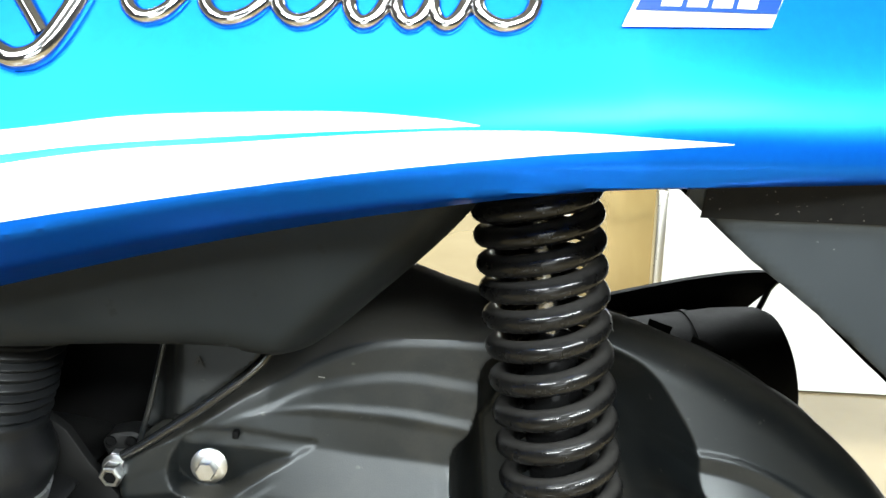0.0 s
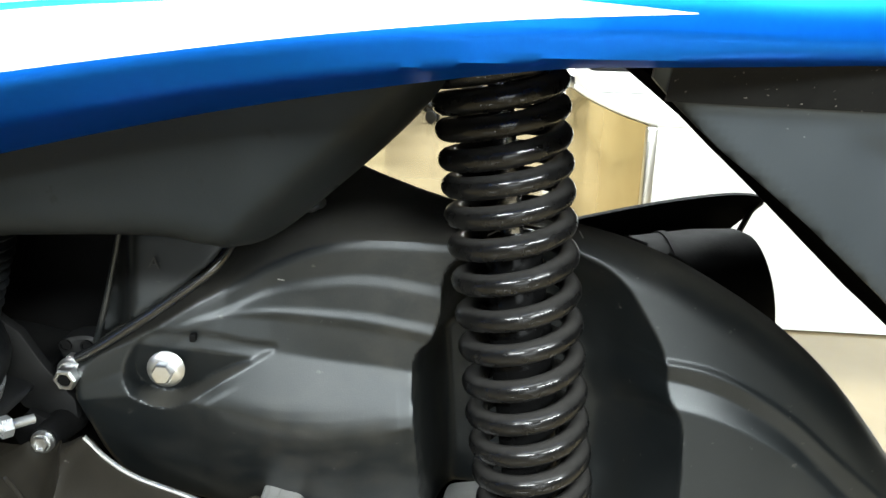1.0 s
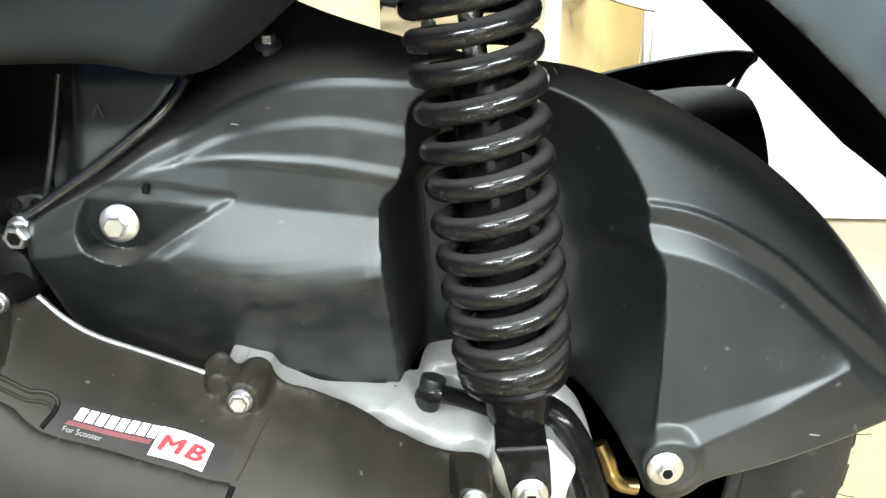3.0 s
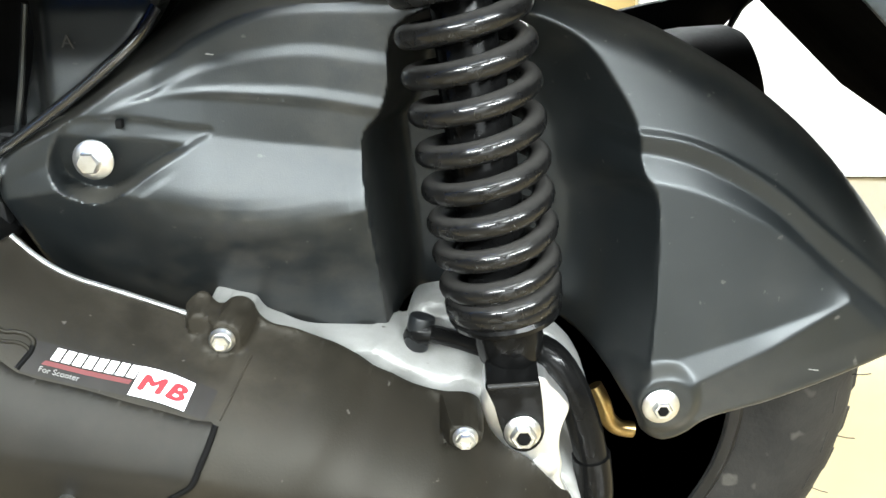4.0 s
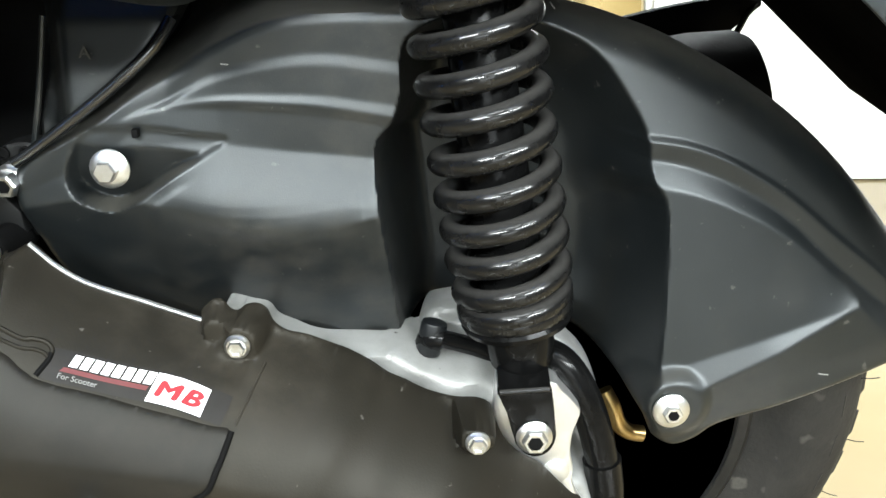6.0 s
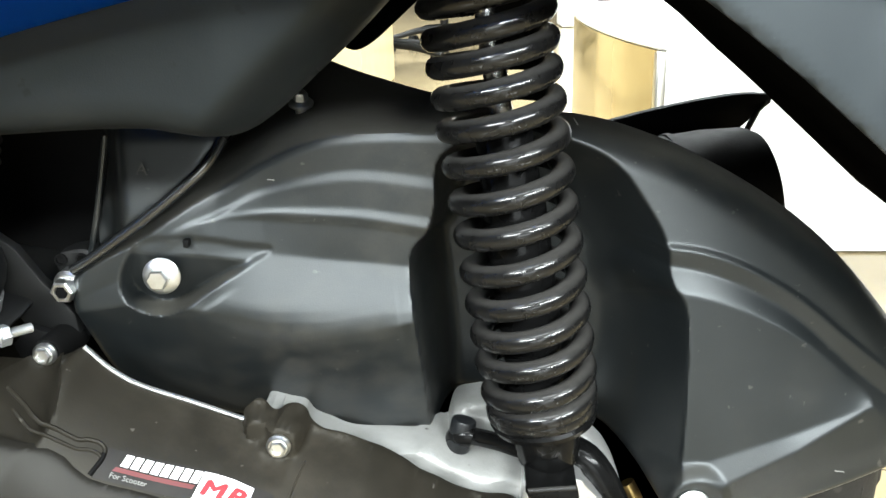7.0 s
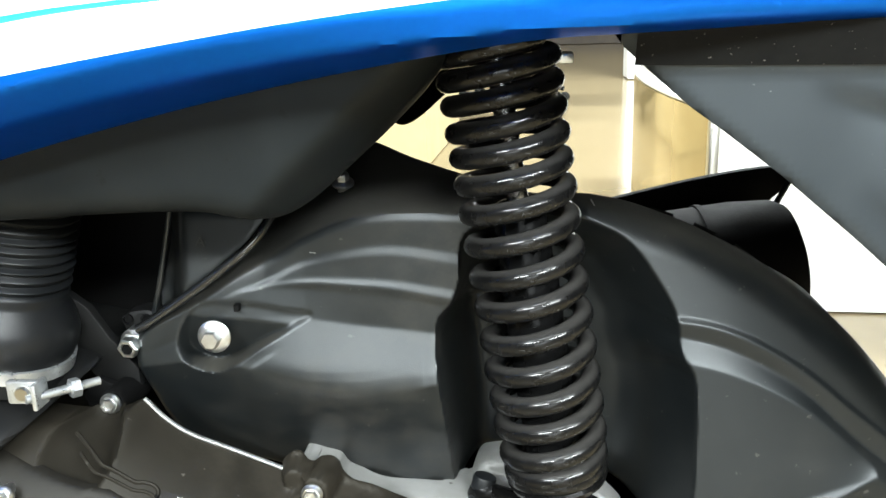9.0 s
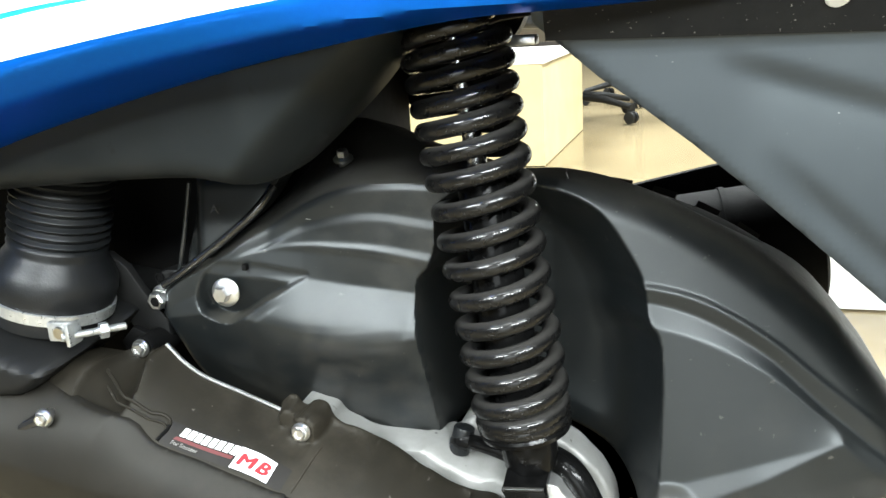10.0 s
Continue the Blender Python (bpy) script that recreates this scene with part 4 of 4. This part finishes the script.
prof += [(h + 0.03, 0.025)]
part("duct_stud", tube_mesh([(-0.2106, 0.2990, 0.3199), (-0.1822, 0.2990, 0.3335)], 0.0036, 12), GLOSS, scooter, "black stud under the duct")
bolt("duct_screw", (-0.1775, 0.2970, 0.3358), scooter, "zinc flanged screw", 0.005, 0.0036, 0.005)
boot = part("intake_boot", lathe(prof, B_BOT, bax, 56), RUBBER, scooter, "ribbed black rubber intake boot")
band = part("clamp_band", lathe([(0, 0.0315), (0.0003, 0.0335), (0.0064, 0.0338), (0.0067, 0.0325)], B_BOT - bax * 0.004, bax, 56), CLAMP, boot, "zinc hose clamp")
part("clamp_block", box_mesh(-0.176, -0.161, 0.3085, 0.3125, 0.3735, 0.3845, 0.0012), CLAMP, band)
part("clamp_lug", box_mesh(-0.163, -0.1605, 0.305, 0.316, 0.372, 0.384, 0.0008), CLAMP, band)
part("clamp_eye", lathe([(0, 0.0034), (0.0008, 0.0036), (0.002, 0.003), (0.002, 0.0015)], (-0.168, 0.3085, 0.379), (0, -1, 0), 16), STEEL, band)
part("clamp_screw", tube_mesh([(-0.166, 0.306, 0.377), (-0.144, 0.330, 0.3755)], 0.0020, 10), CLAMP, band)
part("clamp_nut", lathe([(0, 0.0045), (0.004, 0.0045), (0.0045, 0.0038)], (-0.153, 0.320, 0.376), (0.67, 0.73, -0.04), 6), CLAMP, band, sharp=25)

DUCT_OUT = spline([(-0.30, 0.398), (-0.22, 0.386), (-0.1975, 0.381), (-0.178, 0.3765), (-0.1625, 0.3715), (-0.166, 0.366), (-0.178, 0.356), (-0.191, 0.3462), (-0.21, 0.342), (-0.30, 0.335)], 4, True)
relief("intake_duct", DUCT_OUT, lambda X, Z: 0.300 + 0.06 * step(Z + 0.3 * X, 0.30, 0.325), PLASTIC_DULL, scooter, "dull black plastic intake duct", 0.0026, 0.008, 0.06)

# --- under-seat cover
SKIRT_OUT = spline([(-0.35, 0.445), (-0.20, 0.4535), (-0.129, 0.4575), (-0.087, 0.4585), (-0.068, 0.4560), (-0.053, 0.4525), (-0.040, 0.458), (-0.022, 0.473), (-0.003, 0.490), (0.012, 0.506), (0.020, 0.520), (0.022, 0.545), (-0.02, 0.55), (-0.35, 0.55)], 5, True)


def skirt_depth(X, Z):
    top = np.interp(X, [-0.2, -0.05, 0.02], [0.3005, 0.3005, 0.312])
    low = np.interp(X, [-0.2, -0.05, 0.02], [0.3030, 0.3025, 0.316])
    y = low + (top - low) * step(Z, 0.46, 0.50)
    # a facet turning away towards the spring
    e = (X + 0.050) * 0.67 - (Z - 0.468) * 0.74
    return y + 1.5 * np.maximum(e, 0)


cover = relief("underseat_cover", SKIRT_OUT, softened(skirt_depth, 0.003), SKIRT, scooter, "black plastic cover below the blue panel", 0.0026, 0.012, 0.022)

far_mesh = cover.data.copy()
far_mesh.transform(Matrix.Translation((0.018, 0.952, 0)) @ Matrix.Diagonal((1, -1, 1, 1)))
far_mesh.flip_normals()
far_cover = new("underseat_cover", far_mesh)
far_cover.parent = scooter
tagged(far_cover, "black plastic cover on the far side of the scooter")

# --- blue side panel
BLX = [-0.4, -0.25, -0.18, -0.13, -0.066, -0.006, 0.05, 0.09, 0.13, 0.20, 0.30, 0.45]
BLZ = [0.3910, 0.4532, 0.4761, 0.4901, 0.5052, 0.5163, 0.5242, 0.5262, 0.5262, 0.5255, 0.5220, 0.5100]
KINK = [0.3870, 0.4611, 0.4865, 0.5010, 0.5152, 0.5241, 0.5286, 0.5295, 0.5305, 0.5300, 0.5260, 0.5150]
CREST = [0.4062, 0.4759, 0.4995, 0.5128, 0.5257, 0.5334, 0.5368, 0.5369, 0.5353, 0.5355, 0.5320, 0.5220]
blue_low, blue_kink, blue_crest = (spline(list(zip(BLX, row)), 8) for row in (BLZ, KINK, CREST))


def panel_y0(X):
    return 0.2535 + 0.10 * X + 0.12 * np.maximum(X - 0.06, 0)


def blue_depth(X, Z):
    low, kink, crest = (np.interp(X, c[:, 0], c[:, 1]) for c in (blue_low, blue_kink, blue_crest))
    y0 = panel_y0(X)
    back = np.maximum(0.2590 + 0.015 * X - y0, 0.0035)
    band = back * np.clip((crest - Z) / (crest - kink), 0, 1)
    under = np.maximum(0.2905 - 0.04 * X - y0 - back, 0.020) * np.clip((kink - Z) / (kink - low), 0, 1.3)
    up = np.maximum(Z - crest - 0.006, 0)
    return y0 + band + under + 0.55 * (up - 0.011 * (1 - np.exp(-up / 0.011)))


blue_smooth = softened(blue_depth, 0.0008)
BLUE_OUT = [tuple(q) for q in blue_low] + [(0.45, 0.66), (0.30, 0.70), (0.0, 0.70), (-0.40, 0.66)]
blue = relief("side_panel", BLUE_OUT, blue_smooth, BLUE, scooter, "pearl blue painted side panel", 0.0018, 0.0, 0.008)
part("upper_stripe", ribbon([(-0.2636, 0.5173), (-0.1906, 0.5357), (-0.1190, 0.5443), (-0.0885, 0.5484), (-0.0586, 0.5501), (-0.0266, 0.5509), (-0.0021, 0.5496), (0.0113, 0.5479)],
                            [(-0.2636, 0.5067), (-0.1906, 0.5271), (-0.1190, 0.5377), (-0.0894, 0.5412), (-0.0422, 0.5447), (-0.0096, 0.5465), (0.0113, 0.5477)], blue_smooth, n=90), WHITE_VINYL, blue, "white pointed stripe")
part("lower_stripe", ribbon([(-0.2636, 0.5023), (-0.1906, 0.5223), (-0.1218, 0.5348), (-0.0914, 0.5392), (-0.0596, 0.5418), (-0.0266, 0.5445), (0.0065, 0.5463), (0.0410, 0.5463), (0.0885, 0.5434)],
                            [(-0.2636, 0.4874), (-0.1906, 0.5057), (-0.1228, 0.5187), (-0.0924, 0.5238), (-0.0596, 0.5288), (-0.0266, 0.5334), (0.0065, 0.5372), (0.0410, 0.5404), (0.0885, 0.5431)], blue_smooth, n=110, rows=6), WHITE_VINYL, blue, "white pointed stripe")

# --- chrome script ornament, kept as plain flowing strokes
def chrome_stroke(pts, r):
    c = spline(pts, 8)
    path = [(x, float(blue_smooth(np.array([x]), np.array([z]))[0]) - r * 0.4, z) for x, z in c]
    part("script_stroke", tube_mesh(path, r, 10), CHROME_BADGE, blue, "chromed script stroke")


chrome_stroke([(-0.1283, 0.5655), (-0.1218, 0.5630), (-0.1144, 0.5660), (-0.1077, 0.5771), (-0.1030, 0.5904), (-0.0991, 0.6047)], 0.0036)
chrome_stroke([(-0.1301, 0.5880), (-0.1246, 0.5821), (-0.1186, 0.5745), (-0.1153, 0.5700)], 0.0026)
for a, b in ((-0.0924, -0.0737), (-0.0697, -0.0484), (-0.0484, -0.0297), (-0.0276, -0.0149), (-0.0139, -0.0021), (-0.0032, 0.0086)):
    w = b - a
    chrome_stroke([(a + 0.001, 0.5915), (a, 0.5807), (a + 0.25 * w, 0.5759), (a + 0.6 * w, 0.5775), (a + 0.9 * w, 0.584), (b + 0.002, 0.5936)], 0.0025)
chrome_stroke([(0.0119, 0.5916), (0.0102, 0.5808), (0.0173, 0.5759), (0.0254, 0.5792), (0.0270, 0.5873), (0.0194, 0.5927), (0.0119, 0.5883)], 0.0025)

badge_in = [(0.0531, 0.5770), (0.1016, 0.5780), (0.1100, 0.5934), (0.0615, 0.5925)]


def on_blue_plate(name, quad, mat, lift, parent, note=""):
    bm = bmesh.new()
    a, b, c, d = [np.array(q) for q in quad]
    n = 10
    rows = []
    for r in range(5):
        p, q = a + (d - a) * r / 4, b + (c - b) * r / 4
        row = []
        for k in range(n + 1):
            x, z = p + (q - p) * k / n
            row.append(bm.verts.new((x, float(blue_smooth(np.array([x]), np.array([z]))[0]) - lift, z)))
        rows.append(row)
    for r0, r1 in zip(rows, rows[1:]):
        for k in range(n):
            bm.faces.new((r0[k], r0[k + 1], r1[k + 1], r1[k]))
    return part(name, bm, mat, parent, note)


badge = on_blue_plate("badge", badge_in, LABEL_WHITE, 0.0012, blue, "white-edged blue badge")
on_blue_plate("badge_field", [(0.0573, 0.5820), (0.1037, 0.5822), (0.1089, 0.5923), (0.0626, 0.5914)], BADGE_BLUE, 0.0016, badge, "dark blue field")
for k in range(4):
    bx = 0.0652 + k * 0.0083
    on_blue_plate("badge_bar", [(bx, 0.5834), (bx + 0.0066, 0.5835), (bx + 0.0087, 0.5886), (bx + 0.0021, 0.5886)], LABEL_WHITE, 0.0019, badge)

# --- charcoal panel behind the spring
GREY_EDGE = [(0.0850, 0.5220), (0.0960, 0.5120), (0.1115, 0.4985), (0.1245, 0.4890), (0.1355, 0.4805), (0.1472, 0.4715), (0.1600, 0.4605), (0.1747, 0.4480), (0.1985, 0.4265), (0.2440, 0.3855), (0.2900, 0.3440)]
GREY_OUT = GREY_EDGE + [(0.42, 0.335), (0.42, 0.530), (0.0850, 0.530)]


def grey_depth(X, Z):
    y = 0.298 + 0.04 * np.maximum(X - 0.10, 0) + 0.06 * (Z - 0.47)
    # the strip under the seat panel is turned down
    y = y - 0.6 * np.maximum(Z - 0.512 + 0.02 * (X - 0.09), 0)
    # two soft creases that run down to the rear
    for x0, z0, fall, deep in ((0.150, 0.507, 0.315, 0.0038), (0.170, 0.473, 0.92, 0.0034)):
        d = (Z - z0 + fall * (X - x0)) / math.sqrt(1 + fall * fall)
        y = y + deep * step(X, x0, x0 + 0.03) * (1 - step(d, -0.004, 0.0045)) * np.exp(-np.maximum(-d, 0) / 0.03)
    return y


rear_panel = relief("rear_side_panel", GREY_OUT, softened(grey_depth, 0.0015), PANEL_GREY, scooter, "charcoal grey plastic rear side panel", 0.0026, 0.0015, 0.003)

# strip laid on the grey panel, its dark colour painting the blue panel's shade
strip_top = [(0.090, 0.5285), (0.20, 0.5285), (0.30, 0.5280), (0.40, 0.5265)]
strip_low = [(0.090, 0.5145), (0.20, 0.5120), (0.30, 0.5100), (0.40, 0.5080)]
part("upper_strip", ribbon(strip_top, strip_low, softened(grey_depth, 0.0015), 0.0008, 50, 5), SHADED_STRIP, rear_panel, "strip darkened as the blue panel's shade, with dust specks")
# the dark belly of the tail between the two side panels
TAIL_FAR = [(0.1050, 0.5300), (0.1180, 0.5195), (0.1350, 0.5060), (0.1480, 0.4958), (0.1660, 0.4822), (0.1847, 0.4677), (0.2060, 0.4484), (0.2276, 0.4300), (0.2480, 0.4120), (0.2724, 0.3900), (0.3196, 0.3473)]
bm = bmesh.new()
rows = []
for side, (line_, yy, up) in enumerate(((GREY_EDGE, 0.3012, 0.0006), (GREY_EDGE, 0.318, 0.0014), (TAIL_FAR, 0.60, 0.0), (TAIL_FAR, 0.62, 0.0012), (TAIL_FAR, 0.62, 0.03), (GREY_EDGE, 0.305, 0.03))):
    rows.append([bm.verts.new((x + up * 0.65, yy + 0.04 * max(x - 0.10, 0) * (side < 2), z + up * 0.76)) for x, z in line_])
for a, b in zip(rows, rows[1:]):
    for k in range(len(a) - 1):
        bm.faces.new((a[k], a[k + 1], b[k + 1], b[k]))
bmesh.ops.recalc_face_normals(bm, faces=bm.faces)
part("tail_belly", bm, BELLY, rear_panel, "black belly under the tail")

# --- body above and inside: storage box, frame
part("storage_box", box_mesh(-0.55, 0.44, 0.345, 0.70, 0.548, 0.69, 0.02), DARK, scooter, "black underseat storage box")
part("engine_block", box_mesh(-0.36, -0.055, 0.43, 0.62, 0.16, 0.50, 0.02), DARK, scooter, "dark engine block")
part("frame_tube", tube_mesh([(-0.34, 0.40, 0.47), (-0.1, 0.41, 0.49), (0.05, 0.41, 0.535), (0.3, 0.42, 0.56)], 0.014, 14), DARK, scooter)

# --- rear wheel
wheel = new("rear_wheel")
wheel.parent = scooter
tagged(wheel, "rear wheel with black rim")
WC = (0.0725, 0.476, 0.212)
tp = []
for a in np.linspace(-118, 118, 31):
    r = radians(a)
    tp.append((0.045 * math.sin(r), 0.167 + 0.0425 * math.cos(r)))
tyre = part("tyre", lathe([(-0.034, 0.122)] + tp + [(0.034, 0.122)], WC, (0, 1, 0), 120), TYRE, wheel, "dusty black tyre")
# tread lugs on the shoulder
bm = bmesh.new()
for k in range(44):
    a = 2 * math.pi * k / 44
    for ylo, yhi, r0, sk in ((-0.040, -0.020, 0.196, 0.03), (0.020, 0.040, 0.196, -0.03)):
        vs = []
        for yy, rr, da in ((ylo, r0 - 0.012, -0.045), (ylo, r0 - 0.012, 0.03), (yhi, r0 + 0.0085, 0.03 + sk), (yhi, r0 + 0.0085, -0.045 + sk)):
            for lift in (-0.004, 0.0022):
                vs.append(bm.verts.new((WC[0] + (rr + lift) * math.cos(a + da), WC[1] + yy * (1 + lift * 6), WC[2] + (rr + lift) * math.sin(a + da))))
        for f in ((1, 3, 5, 7), (0, 1, 3, 2), (2, 3, 5, 4), (4, 5, 7, 6), (6, 7, 1, 0)):
            bm.faces.new([vs[i] for i in f])
bmesh.ops.recalc_face_normals(bm, faces=bm.faces)
tagged(part("tread", bm, TYRE, tyre), kind="stuff")
for a in (-9, -20, 3):
    c, q = math.cos(radians(a)), math.sin(radians(a))
    b0 = Vector((WC[0] + 0.1985 * c, 0.4465, WC[2] + 0.1985 * q))
    part("rubber_hair", tube_mesh([b0, b0 + Vector((c * 0.005, -0.003, q * 0.005 + 0.001)), b0 + Vector((c * 0.009, -0.004, q * 0.009 + 0.002))], 0.0003, 6), TYRE, tyre)
rimp = [(0.005, 0.03), (0.002, 0.085), (-0.012, 0.092), (-0.022, 0.098), (-0.030, 0.101), (-0.032, 0.108), (-0.028, 0.111), (-0.030, 0.117), (-0.038, 0.1195), (-0.043, 0.125), (-0.0455, 0.131), (-0.043, 0.134), (-0.03, 0.133), (0.03, 0.133), (0.03, 0.03)]
for rr, ry in ((0.104, -0.0325), (0.1145, -0.0325), (0.1255, -0.0435)):
    part("rim_ring", lathe([(ry, rr - 0.0012), (ry - 0.0012, rr), (ry, rr + 0.0012)], WC, (0, 1, 0), 96), GLOSS, wheel)
part("rim", lathe(rimp, WC, (0, 1, 0), 96), RIM, wheel, "gloss black rim")

# --- silencer and its guard
s_ax = Vector((0.97, 0.06, 0.10)).normalized()
s_end = Vector((0.246, 0.60, 0.345))
sil = part("silencer", lathe([(-0.34, 0.03), (-0.32, 0.046), (-0.04, 0.052), (-0.012, 0.050), (-0.004, 0.046), (0.0, 0.036), (0.0, 0.02)], s_end, s_ax, 48), DARK, scooter, "matt black silencer")
part("silencer_band", lathe([(-0.066, 0.0528), (-0.062, 0.0528)], s_end, s_ax, 48), DARK, sil)
gp = spline([(0.02, 0.362), (0.10, 0.381), (0.18, 0.400), (0.235, 0.409), (0.262, 0.4085)], 6)
lowline = [(x, z - 0.006 - min(0.035, 0.9 * max(0.0, 0.262 - x))) for x, z in gp]
part("heat_guard", slab([tuple(q) for q in gp] + lowline[::-1], 0.645, 0.652, 0.001), DARK, sil, "black heat guard blade")
part("guard_stay", tube_mesh([(0.261, 0.648, 0.4055), (0.252, 0.644, 0.397), (0.240, 0.63, 0.384)], 0.0022, 10), PLASTIC_DULL, sil)

# --- small fittings
part("clip_slot", box_mesh(-0.0895, -0.0868, 0.3635, 0.370, 0.3965, 0.4000, 0.0005), DARK, mudguard, "small black clip slot")
for hx, hz in ((0.0085, 0.2975), (0.0275, 0.2885), (-0.018, 0.3065)):
    part("casting_hole", lathe([(0, 0.0017), (0.0006, 0.0017), (0.0008, 0.0012)], (hx, 0.3790, hz), (0, -1, 0), 14), DARK, crank)
part("hose_clip", lathe([(0, 0.0052), (0.0005, 0.0064), (0.004, 0.0064), (0.0045, 0.0052)], (0.0265, 0.3722, 0.2893), (0.15, -0.35, 1), 20), ZINC, hose, "pale metal hose clip")
part("paint_mark", box_mesh(0.0735, 0.0745, 0.3445, 0.346, 0.302, 0.3075, 0.0003), LABEL_WHITE, shock, "white inspection mark")
line = spline([(-0.0382, 0.3104), (-0.0410, 0.3064), (-0.0442, 0.3012), (-0.0475, 0.2962)], 6)
part("case_seam", tube_mesh([(x, float(case_raw(np.array([x]), np.array([z]))[0]) + 0.0001, z) for x, z in line], 0.0005, 6), CASE, trans)
part("mount_bracket", box_mesh(0.058, 0.074, 0.388, 0.400, 0.509, 0.514, 0.001), ZINC, shock, "grey steel mount bracket")
part("panel_clip", lathe([(0, 0.0035), (0.001, 0.0042), (0.002, 0.003)], (0.197, 0.2960, 0.5245), (0, -0.6, -0.8), 18), LABEL_WHITE, blue, "white panel clip")

for (x0, z0), (x1, z1) in (((0.2084, 0.2733), (0.2133, 0.2722)), ((-0.052, 0.4240), (-0.049, 0.4236)), ((0.085, 0.4395), (0.0865, 0.4370))):
    y0, y1 = (float(guard_shoulder(np.array([x]), np.array([z]))[0]) - 0.0001 for x, z in ((x0, z0), (x1, z1)))
    part("scuff", tube_mesh([(x0, y0, z0), (x1, y1, z1)], 0.0003, 6), LABEL_GREY, mudguard, "pale scuff on the plastic")
part("mould_line", tube_mesh([(0.2223, 0.4322, 0.1466), (0.2335, 0.4322, 0.1441), (0.2444, 0.4335, 0.1396)], 0.0005, 6), LABEL_GREY, tyre, "pale moulding line on the sidewall")
